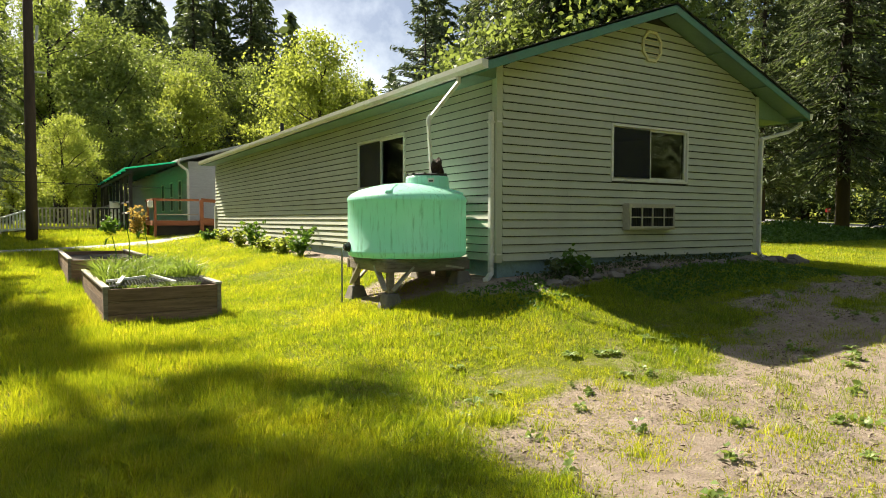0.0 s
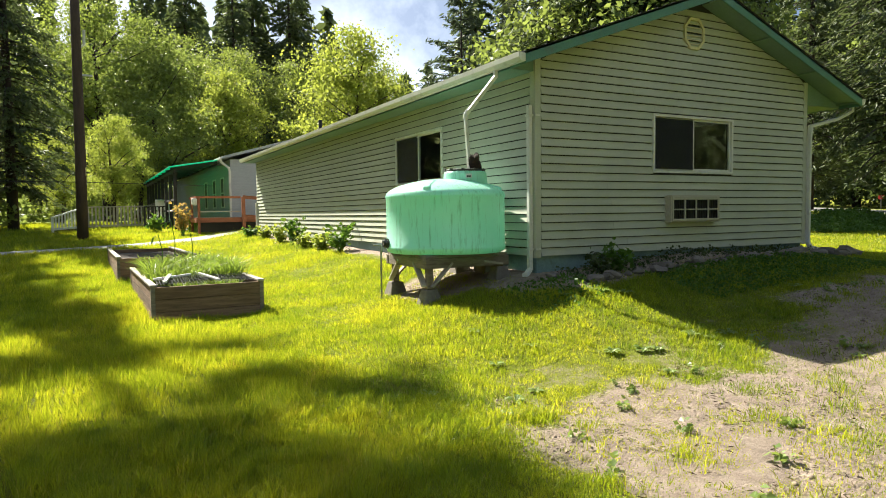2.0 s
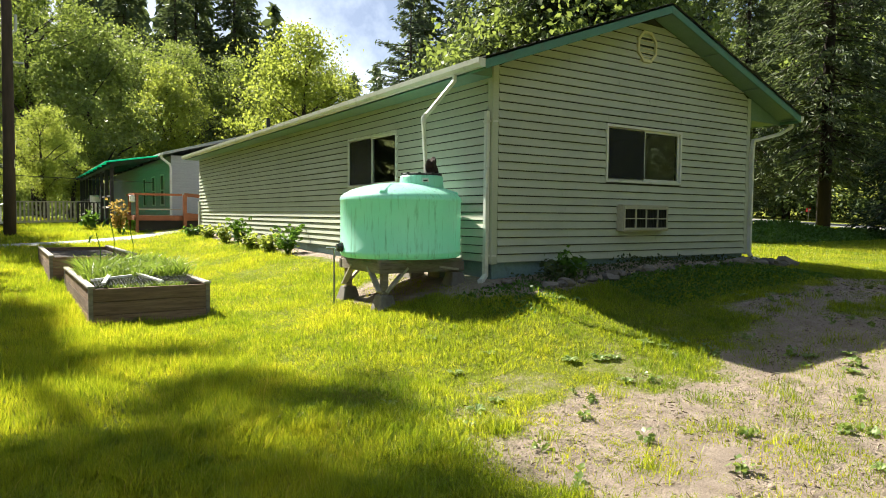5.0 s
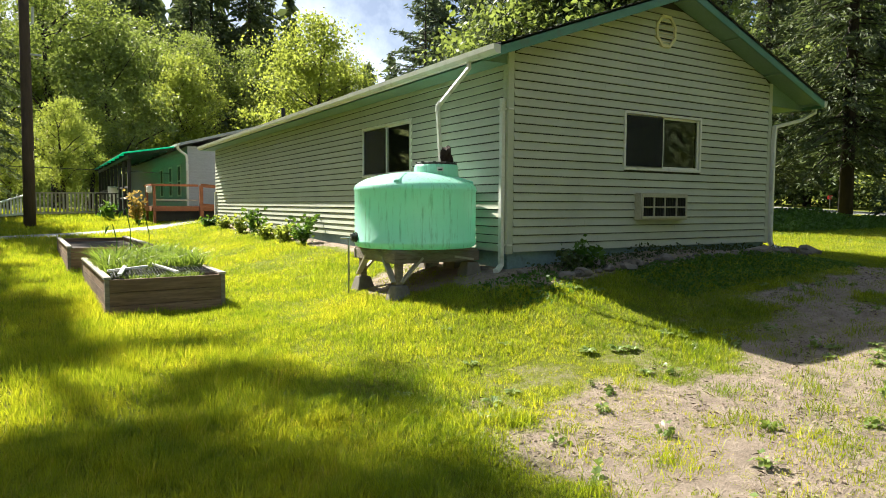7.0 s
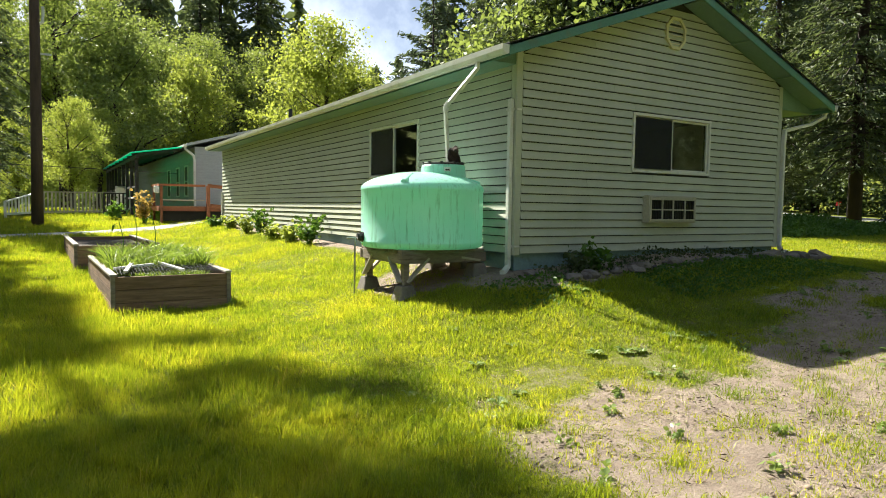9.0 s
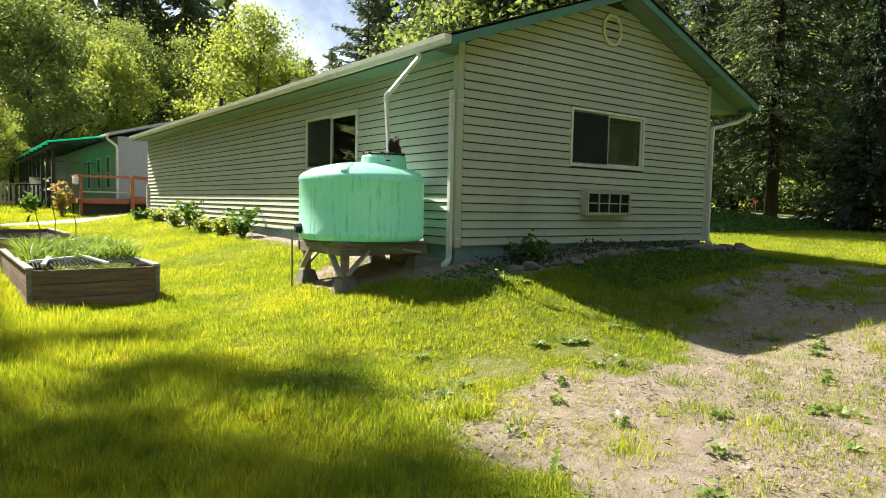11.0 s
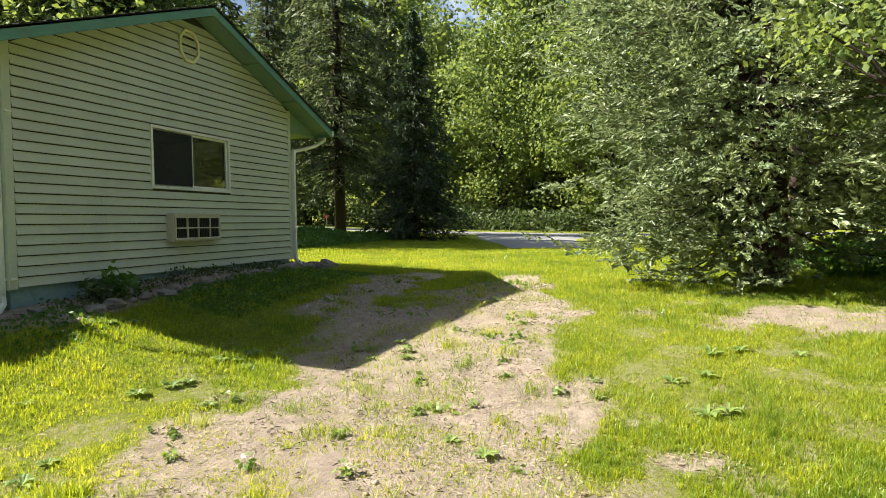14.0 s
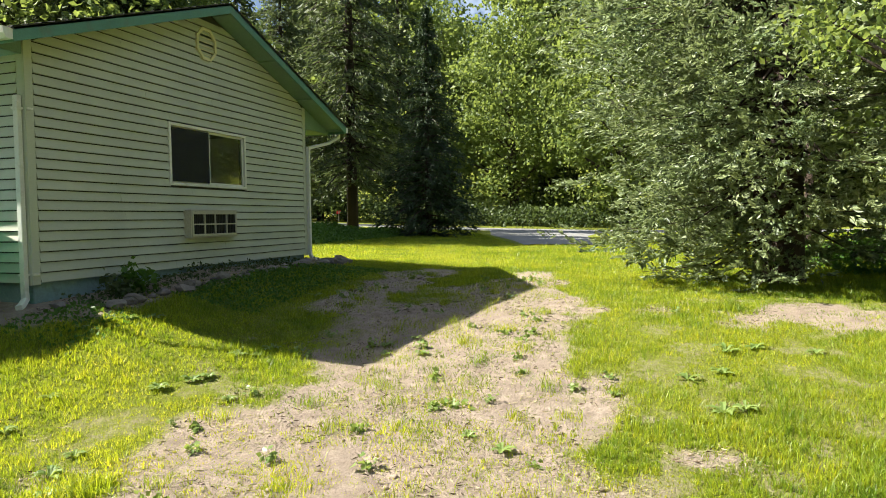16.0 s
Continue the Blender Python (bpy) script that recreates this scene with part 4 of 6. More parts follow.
def porch():
    p = thing("porch_roof", "green translucent porch awning on dark posts", "awning")
    ys = [24.6 + 2.0 * k for k in range(9)]
    for y in ys:
        z = gz(-2.2, y)
        part("post", Geo().box((-2.28, y, z - 0.05), (-2.14, y + 0.14, 2.72)), DARKWOOD, p)
        part("rafter", Geo().beam((-2.4, y + 0.05, 2.78), (-0.35, y + 0.05, 3.13), 0.05, 0.12), DARKWOOD, p)
    part("header", Geo().box((-2.28, ys[0] - 0.3, 2.62), (-2.13, ys[-1] + 0.4, 2.76)), DARKWOOD, p)
    for k in range(8):
        y = ys[0] - 0.35 + k * 2.1
        g = Geo()
        n = 14
        vs = []
        for i in range(n + 1):
            yy = y + i * 2.12 / n
            dz = 0.02 * math.cos(i * math.pi)
            vs += [(-2.5, yy, 2.84 + dz), (-0.34, yy, 3.21 + dz), (-2.5, yy, 2.848 + dz), (-0.34, yy, 3.218 + dz)]
        fs = []
        for i in range(n):
            a, b = 4 * i, 4 * i + 4
            fs += [(a, a + 1, b + 1, b), (a + 2, b + 2, b + 3, a + 3), (a, b, b + 2, a + 2), (a + 1, a + 3, b + 3, b + 1)]
        part("awning_sheet", g.add(vs, fs), GREENSHEET, p)
    for k in range(8):
        y = ys[0] + 2.0 * k
        for z in (0.5, 1.0):
            part("rail", Geo().box((-2.23, y + 0.12, z + 0.35), (-2.18, y + 1.99, z + 0.44)), DARKWOOD, p)
    return p


porch()


def wooden_deck():
    d = thing("deck", "red-brown stained wooden deck with railings and bench", "deck")
    x0, x1, y0, y1, zf = -1.75, 1.6, 21.2, 23.3, 0.52
    for k in range(14):
        y = y0 + k * 0.15
        part("deck_board", Geo().box((x0, y, zf), (x1 + 2.4, y + 0.142, zf + 0.035)), REDWOOD if k else GREYWOOD, d)
    part("rim", Geo().box((x0, y0 - 0.04, zf - 0.17), (x1 + 2.4, y0 - 0.002, zf + 0.03)), REDWOOD, d)
    part("rim", Geo().box((x0 - 0.04, y0, zf - 0.17), (x0 - 0.002, y1, zf + 0.03)), REDWOOD, d)
    for x, y in ((x0 + 0.05, y0 - 0.09), (x0 + 0.05, y1 - 0.1), (0.1, y0 - 0.13), (2.4, y0 - 0.13)):
        w = 0.14 if x > 0 else 0.1
        part("post", Geo().box((x - w / 2, y - w / 2, gz(x, y) - 0.05), (x + w / 2, y + w / 2, 1.42)), REDWOOD, d, bevel=0.006)
    part("rail", Geo().box((x0 - 0.05, y0 - 0.12, 1.36), (0.0, y0 - 0.0, 1.45)), REDWOOD, d)
    part("rail", Geo().beam((0.1, y0 - 0.06, 1.42), (3.5, y0 - 0.06, 1.12), 0.06, 0.14), REDWOOD, d)
    part("rail", Geo().box((x0 - 0.06, y0, 1.36), (x0 + 0.06, y1, 1.45)), REDWOOD, d)
    part("rail", Geo().beam((0.1, y0 - 0.06, 0.55), (3.5, y0 - 0.06, 0.25), 0.05, 0.25), REDWOOD, d)
    # dark sheet in place of the shaded opening beneath the deck
    part("skirt", Geo().box((x0 + 0.1, y0 + 0.3, gz(0, 21.5) - 0.05), (x1, y0 + 0.34, zf - 0.02)), DARKWOOD, d)
    part("bench_seat", Geo().box((x0 + 0.1, y0 + 0.02, 0.78), (0.0, y0 + 0.45, 0.83)), GREYWOOD, d)
    part("mail_box", Geo().box((x0 - 0.2, y0 - 0.14, 1.08), (x0 - 0.02, y0 + 0.2, 1.36)), WHITE, d, "pale box on the rail post", bevel=0.03)
    return d


wooden_deck()


def baluster_fence(name, a, b, height, mat, label, n, drop=0.0):
    f = thing(name, label, "fence")
    (xa, ya), (xb, yb) = a, b
    for k in range(n + 1):
        u = k / n
        x, y = xa + (xb - xa) * u, ya + (yb - ya) * u
        z = gz(x, y)
        top = z + height + drop * (u - 1)
        big = k % 9 == 0
        part("post" if big else "baluster", Geo().box((x - (0.05 if big else 0.035), y - 0.03, z - 0.05 if big else z + 0.12), (x + (0.05 if big else 0.035), y + 0.03, top)), mat, f)
    za, zb = gz(xa, ya), gz(xb, yb)
    part("top_rail", Geo().beam((xa, ya, za + height + 0.02 - drop), (xb, yb, zb + height + 0.02), 0.12, 0.05), mat, f)
    part("bottom_rail", Geo().beam((xa, ya, za + 0.16), (xb, yb, zb + 0.16), 0.05, 0.09), mat, f)
    part("skirt", Geo().beam((xa, ya + 0.1, za + 0.02), (xb, yb + 0.1, zb + 0.02), 0.04, 0.2), DARKWOOD, f)
    return f


baluster_fence("ramp_railing", (-5.9, 26.2), (-2.9, 27.2), 1.02, GREYWOOD, "weathered grey wooden ramp railing with balusters", 20)
baluster_fence("ramp_railing", (-7.1, 24.6), (-5.95, 26.1), 1.0, WHITE, "pale wooden ramp railing stepping down to the lawn", 10, 0.35)
baluster_fence("ramp_railing", (-2.8, 27.3), (-1.6, 33.0), 1.3, WHITE, "pale wooden railing rising towards the porch", 16)
baluster_fence("ramp_railing", (-3.4, 26.6), (-2.4, 26.9), 1.0, DARKWOOD, "dark wooden railing by the porch", 6)

# utility pole
PX, PY = -5.95, 20.5
t = thing("utility_pole", "tall dark weathered wooden utility pole on the lawn", "utility pole")
part("shaft", Geo().tube([(PX, PY, gz(PX, PY) - 0.2), (PX + 0.03, PY, 3.0), (PX + 0.05, PY, 7.0), (PX + 0.05, PY, 11.5)], (0.20, 0.185, 0.165, 0.14), 14), POLEWOOD, t, smooth=True)
part("marker", Geo().box((PX + 0.17, PY - 0.1, 2.2), (PX + 0.2, PY + 0.08, 2.5)), CREAM, t)
part("bracket", Geo().box((PX + 0.1, PY - 0.05, 5.9), (PX + 0.55, PY + 0.03, 5.96)), STEEL, t)
part("lamp_arm", Geo().tube([(PX + 0.1, PY, 6.9), (PX + 0.3, PY, 7.05), (PX + 0.32, PY, 7.6)], 0.05, 8), WHITE, t)
tagged(part("cable", Geo().tube([(PX - 14, PY + 2, 2.1), (PX, PY, 1.95), (PX + 5, PY + 1.2, 1.9)], 0.012, 5), BLACK), "thin dark cable strung from the pole", "cable")

# flue on the main roof
t = thing("flue_pipe", "dark metal flue pipe on the roof", "flue")
part("pipe", Geo().tube([(1.15, 13.5, 3.3), (1.15, 13.5, 3.75)], 0.06, 12), BLACK, t)
part("flashing", Geo().tube([(1.15, 13.5, 3.30), (1.15, 13.5, 3.42)], (0.16, 0.07), 12), BLACK, t)


def draped(name, pts, width, mat, label, lift=0.02, kind="structure", step=0.4):
    """A strip that follows the ground along a line."""
    vs, fs = [], []
    pts = [Vector((*p, 0)) for p in pts]
    line = []
    for a, b in zip(pts, pts[1:]):
        n = max(2, int((b - a).length / step))
        line += [a.lerp(b, k / n) for k in range(n)]
    line.append(pts[-1])
    m = 6
    for i, p in enumerate(line):
        d = (line[min(i + 1, len(line) - 1)] - line[max(i - 1, 0)]).normalized()
        s = Vector((-d.y, d.x, 0))
        w = width(i / (len(line) - 1)) if callable(width) else width
        for k in range(m + 1):
            q = p + s * w * (k / m - 0.5)
            edge = -0.06 if k in (0, m) else lift
            vs.append((q.x, q.y, gz(q.x, q.y) + edge))
    fs = [(i * (m + 1) + k, i * (m + 1) + k + 1, (i + 1) * (m + 1) + k + 1, (i + 1) * (m + 1) + k) for i in range(len(line) - 1) for k in range(m)]
    return tagged(part(name, Geo().add(vs, fs), mat, smooth=True), label, name, kind=kind)


draped("pavement", ((-16, 12.5), (-9, 15.4), (-4.2, 17.4), (-1.2, 19.2), (0.2, 21.0)), lambda u: 1.0 + 3.0 * u ** 6, GRAVEL, "narrow pale concrete garden path")
draped("road", ((44, 70), (42, 30), (40, 6), (37, -20), (30, -60)), 7.0, ROADMAT, "pale asphalt road along the trees", lift=0.05, step=2)
draped("road", ((19.5, -3.2), (24, -2.2), (30, -0.5), (38, 0.5)), lambda u: 3.2 + 6 * u, ROADMAT, "grey gravel driveway joining the road", lift=0.04, step=1)


# ---- trees ----
def leaves(centres, size, rng, up=0.0, aspect=0.55, axis=None, spread=1.0):
    """Folded leaf quads round the centres: arrays for big_mesh."""
    n = len(centres)
    d = rng.normal(size=(n, 3)) * spread
    if axis is not None:
        d = d * 0.45 + axis
    d[:, 2] += up
    d /= np.linalg.norm(d, axis=1, keepdims=True) + 1e-9
    s = np.cross(d, rng.normal(size=(n, 3)))
    s /= np.linalg.norm(s, axis=1, keepdims=True) + 1e-9
    f = np.cross(d, s)
    L = (size * rng.uniform(0.6, 1.3, n))[:, None]
    a = centres - d * L * 0.5
    b = centres + s * L * aspect * 0.5 + f * L * 0.12
    c = centres + d * L * 0.5
    e = centres - s * L * aspect * 0.5 + f * L * 0.12
    v = np.stack((a, b, c, e), 1).reshape(-1, 3)
    i = np.arange(n)[:, None] * 4
    loops = np.concatenate((i, i + 1, i + 2, i, i + 2, i + 3), 1).ravel()
    return v, loops, np.full(2 * n, 3)


def broadleaf(name, height, radius, mat, label, seed, clumps=110, per=110, leaf=0.28, low=0.18, bark=None, clump=0.9):
    """A tapered trunk with limbs to an uneven crown of leaf clumps; stands at the origin."""
    rng = np.random.default_rng(seed)
    t = thing(name, label, "tree")
    lean = rng.normal(size=2) * 0.03
    trunk = [(lean[0] * z, lean[1] * z, z - 0.3) for z in np.linspace(0, height * 0.8, 7)]
    r0 = height * 0.018 + 0.05
    g = Geo().tube(trunk, [r0 * (1.25 - 1.1 * k / 6) for k in range(7)], 9)
    cs = []
    while len(cs) < clumps:
        p = rng.uniform(-1, 1, 3)
        r = np.linalg.norm(p)
        if r > 1 or r < 0.35:
            continue
        lump = 0.72 + 0.8 * noise.noise(Vector(p * 1.9) + Vector((seed * 3.1, 0, 0)))
        z = p[2]
        wide = 1.0 if z < 0.2 else 1.0 - 0.35 * (z - 0.2)
        q = np.array([p[0] * radius * lump * wide, p[1] * radius * lump * wide, height * (low + (1 - low) * (0.5 + 0.5 * z * (0.85 + 0.3 * lump)))])
        cs.append(q)
    cs = np.array(cs)
    for c in cs[:26]:
        z0 = max(height * 0.15, c[2] - np.hypot(c[0], c[1]) * rng.uniform(0.5, 0.9))
        z0 = min(z0, height * 0.72)
        a = Vector((lean[0] * z0, lean[1] * z0, z0))
        b = Vector(c)
        mid = a.lerp(b, 0.5) + Vector((0, 0, 0.06 * height * rng.uniform(-0.2, 1)))
        k = r0 * 0.45 * (1.1 - z0 / height)
        g.tube((a, mid, b), (k, k * 0.6, k * 0.2), 5, caps=False)
    part("trunk", g, bark or BARK, t, smooth=True)
    pts = np.repeat(cs, per, 0) + rng.normal(size=(len(cs) * per, 3)) * np.array([clump, clump, clump * 0.6]) * rng.uniform(0.5, 1.1, (len(cs), 1)).repeat(per, 0)
    crown = new("crown", big_mesh("crown", *leaves(pts, leaf, rng, aspect=0.7), mat))
    crown.parent = t
    return t


def conifer(name, height, radius, mat, label, seed, levels=46, per_level=6, sprays=13, size=0.55, low=0.08, droop=0.35, bark=None, dense=3, thin=0.0):
    """A straight trunk with drooping branches in whorls, clothed in needle sprays; stands at the origin."""
    rng = np.random.default_rng(seed)
    t = thing(name, label, "tree")
    r0 = height * 0.0085 + 0.05
    g = Geo().tube([(0, 0, -0.4), (0, 0, height * 0.5), (0, 0, height)], (r0 * 1.2, r0 * 0.65, 0.02), 9)
    pts, axes = [], []
    for k in range(levels):
        u = (k + rng.uniform(0, 0.8)) / levels
        z = height * (low + (0.985 - low) * u)
        reach = radius * (1 - u) ** 0.8 * (0.6 + 0.4 * min(1, u * 6 + 0.4)) + 0.15
        for j in range(per_level):
            if rng.random() < thin:
                continue
            a = rng.uniform(0, math.tau)
            L = reach * rng.uniform(0.55, 1.12)
            d = np.array([math.cos(a), math.sin(a), 0])
            tip = np.array([0, 0, z]) + d * L + np.array([0, 0, -droop * L + 0.1 * L * rng.normal()])
            mid = np.array([0, 0, z]) + d * L * 0.5 + np.array([0, 0, -droop * 0.3 * L])
            if L > 0.7:
                g.tube((Vector((0, 0, z)), Vector(mid), Vector(tip)), (0.02 + L * 0.011, 0.012 + L * 0.006, 0.006), 4, caps=False)
            n = max(3, int(sprays * L / radius)) * dense
            s = rng.uniform(0.18, 1.03, n)[:, None]
            w = np.array([-d[1], d[0], 0]) * rng.normal(size=(n, 1)) * 0.17 * L * (1.15 - s)
            q = np.where(s < 0.5, np.array([0, 0, z]) + (mid - [0, 0, z]) * s * 2, mid + (tip - mid) * (s * 2 - 1)) + w
            q[:, 2] += rng.normal(size=n) * 0.1 - 0.05
            pts.append(q)
            axes.append(np.repeat((d * 0.8 + np.array([0, 0, -0.45]))[None], n, 0) + w * 0.9)
    part("trunk", g, bark or BARK, t, smooth=True)
    crown = new("crown", big_mesh("crown", *leaves(np.concatenate(pts), size, rng, aspect=0.26, axis=np.concatenate(axes)), mat))
    crown.parent = t
    return t


def stand(ob, x, y, scale=1.0, turn=0.0, tall=1.0):
    """Sets a tree on the ground."""
    ob.matrix_basis = Matrix.Translation((x, y, gz(x, y) - 0.05)) @ Matrix.Rotation(turn, 4, "Z") @ Matrix.Diagonal((scale, scale, scale * tall, 1))
    return ob


def again(ob, x, y, scale=1.0, turn=0.0, tall=1.0, label=""):
    c = copy_thing(ob, Matrix.Identity(4))
    if label:
        tagged(c, label)
    return stand(c, x, y, scale, turn, tall)


rng = np.random.default_rng(5)
spring_tree = stand(broadleaf("maple_tree", 13, 5.2, SPRINGLEAF, "bright yellow-green maple in fresh leaf", 3, clumps=105, per=150, leaf=0.215, clump=0.75), 15.5, 50, 1.32)
oak_tree = stand(broadleaf("oak_tree", 17, 6.0, OAKLEAF, "tall green oak with dark open limbs", 8, clumps=85, per=150, leaf=0.22, low=0.3, clump=0.75), -4.3, 51, 1.08)
maple_tree = stand(broadleaf("maple_tree", 20, 7.5, MAPLELEAF, "large green maple at the forest edge", 12, clumps=140, per=125, leaf=0.36, low=0.05, clump=1.05), 54, 6)
near_fir = stand(conifer("fir_tree", 32, 5.0, FIRLEAF, "tall dark Douglas fir with a bare lower trunk", 21, levels=72, size=0.46, low=0.09, dense=7), 33, 12.2)
fir_tree = stand(conifer("fir_tree", 32, 5.0, FIRLEAF, "tall dark Douglas fir with drooping branches", 22, levels=54, size=0.95, low=0.07, dense=3), 60, 40, 1.1)
young_fir = stand(conifer("young_fir", 11.5, 2.9, YOUNGFIRLEAF, "young dark fir shaped like a cone", 25, levels=52, per_level=8, sprays=12, size=0.26, low=0.02, droop=0.2, dense=7), 25.3, 4.2)
pine_tree = stand(conifer("pine_tree", 26, 7.5, PINELEAF, "airy grey-green pine with bare limbs", 31, levels=30, per_level=5, sprays=12, size=0.75, low=0.2, droop=-0.12, dense=6, thin=0.12), 31, 56)
# behind the houses
again(maple_tree, -0.7, 50, 0.74, 1.0)
for x, y, s, r, l in ((5.5, 53, 0.98, 2.2, 1.0), (19.5, 55, 1.1, 3.6, 1.1), (-4.4, 34.5, 0.44, 5.0, 1.1), (-7.0, 33.5, 0.40, 1.9, 1.0), (-2.6, 44.5, 0.55, 0.7, 1.0), (-9.5, 40, 0.5, 3.1, 1.0)):
    again(spring_tree, x, y, s, r, l)
for x, y, s, r in ((-8, 56, 0.95, 0.8), (-13, 60, 1.0, 2.1), (23, 60, 0.95, 4.4), (3, 60, 1.0, 3.0), (8.5, 63, 1.0, 1.7), (14, 62, 0.95, 1.2), (-1.5, 64, 1.05, 0.4)):
    again(oak_tree, x, y, s, r)
for x, y, s, r in ((1, 78, 0.95, 0.5), (6, 84, 1.1, 1.9), (11, 79, 1.05, 3.0), (15, 86, 1.2, 4.0), (-12, 85, 0.9, 5.2), (19, 82, 1.15, 0.2), (-5, 88, 0.9, 2.7), (22.5, 88, 1.1, 1.4), (-20, 70, 1.0, 2.0), (41, 50, 1.1, 2.6), (45, 38, 1.0, 4.1), (58, 30, 1.1, 0.9), (50, 24, 0.9, 3.3), (58, 19, 0.95, 1.7), (44, 54, 1.1, 0.8), (37, 63, 1.15, 2.2)):
    again(fir_tree, x, y, s, r)
for x, y, s, r in ((35.5, 53, 0.95, 2.0), (39, 58, 1.0, 4.4), (43, 66, 1.1, 1.4)):
    again(pine_tree, x, y, s, r)
# the tall firs past the pole, which shade the lawn
again(near_fir, -8.7, 27.0, 0.62, 1.3, label="dark fir beside the pole with low hanging branches")
again(fir_tree, -19.0, 24.0, 1.0, 4.3)


def layered_pine(x, y, height, pads, mat, label, seed):
    """A tall pine with a bare trunk and a few flat needle pads; each pad: offset x, y, height, half widths."""
    rng = np.random.default_rng(seed)
    t = thing("pine_tree", label, "tree", at=Matrix.Translation((x, y, gz(x, y) - 0.05)))
    g = Geo().tube([(0, 0, -0.3), (0.1, 0, height * 0.5), (0, 0.1, height)], (0.30, 0.2, 0.04), 10)
    pts = []
    for px, py, pz, rx, ry in pads:
        g.tube((Vector((0, 0, pz - 1.2)), Vector((px * 0.6, py * 0.6, pz - 0.5)), Vector((px, py, pz))), (0.06, 0.035, 0.012), 5, caps=False)
        n = int(3800 * rx * ry)
        twigs = rng.normal(size=(14, 3)) * np.array([rx, ry, 0.28]) * 0.55
        q = twigs[rng.integers(0, 14, n)] + rng.normal(size=(n, 3)) * np.array([rx, ry, 0.3]) * 0.26
        pts.append(q + np.array([px, py, pz]))
    part("trunk", g, BARK, t, smooth=True)
    crown = new("crown", big_mesh("crown", *leaves(np.concatenate(pts), 0.22, rng, aspect=0.2), mat))
    crown.parent = t
    return t


# unseen pine added beyond the raised beds; its needle pads are aimed to dapple the lawn
def pad(x, y, h, rx, ry):
    # offset that drops the pad's shadow on the ground at x, y
    return (x + 11.6 - 0.26 * h, y - 22.6 + 1.02 * h, h - 0.7, rx, ry)


layered_pine(-11.6, 22.6, 27.5, (pad(-7.9, 3.4, 19.5, 1.0, 0.9), pad(-5.6, 0.1, 21.8, 1.3, 0.45), pad(-4.3, -1.3, 22.6, 0.8, 0.5), pad(-3.3, -2.3, 23.2, 0.6, 0.5), pad(-5.3, -3.0, 24.6, 1.4, 0.8), pad(-6.7, -3.6, 24.9, 1.0, 0.8), pad(-4.3, -4.4, 25.8, 0.7, 0.6),
                                 pad(-4.7, -3.7, 25.2, 0.7, 0.6), pad(-7.2, -1.4, 23.0, 0.8, 0.7), pad(-6.2, -5.4, 26.6, 1.2, 0.8)), PINELEAF, "unseen added pine with needle pads set to shade the lawn", 37)
again(fir_tree, -13.0, 30.0, 0.9, 2.3)
# across the road
for x, y, s, r in ((50, -4, 1.0, 0.4), (56, -14, 1.05, 2.2), (49, -24, 0.95, 3.9), (62, 15, 1.1, 5.0), (64, -2, 1.25, 1.1), (52, 22, 0.9, 0.6), (46, -36, 1.0, 1.9), (66, -24, 1.3, 0.3), (60, 30, 1.1, 2.8), (38, -48, 1.0, 4.0)):
    again(maple_tree, x, y, s, r)
for x, y, s, r in ((74, -8, 1.75, 2.0), (78, 8, 1.8, 0.9), (76, 24, 1.7, 4.2), (73, -24, 1.7, 3.1), (66, -40, 1.6, 5.2), (84, 40, 1.9, 1.4)):
    again(maple_tree, x, y, s, r)
for x, y, s, r in ((72, 6, 1.3, 0.7), (70, -14, 1.3, 1.6), (55, 40, 1.1, 3.3)):
    again(fir_tree, x, y, s, r)


again(near_fir, 39, 21, 0.8, 2.0)
# unseen firs added to the west and south, closing the clearing to block skylight
for x, y, s, r in ((-23, -15, 0.9, 0.7), (-21.5, -7, 1.0, 2.1), (-23, 1, 0.9, 3.3), (-21.5, 9, 1.0, 4.6), (-23.5, 17, 0.95, 5.4), (-15, -24, 1.0, 1.2), (20, -30, 1.0, 0.1), (28, -22, 0.9, 2.9)):
    again(fir_tree, x, y, s, r)
# firs and maples added out of sight behind the house to shade the far lawn
again(near_fir, 16, 20.5, 0.8, 0.9)
again(near_fir, 22, 18, 0.72, 3.9)
again(near_fir, 15.5, 16.5, 0.82, 2.2)
again(near_fir, 19.0, 17.0, 0.84, 0.3)
for x, y, s, r in ((24.5, 19.5, 0.9, 1.0), (17.5, 16.5, 0.9, 2.4), (20.5, 23.5, 0.9, 5.0)):
    again(maple_tree, x, y, s, r)
# unseen maples on the lawn's far side, added as reflections for the window panes
for x, y, s, r in ((4, -30, 0.9, 0.4), (12, -36, 1.0, 2.4), (-6, -34, 1.0, 4.0)):
    again(maple_tree, x, y, s, r)


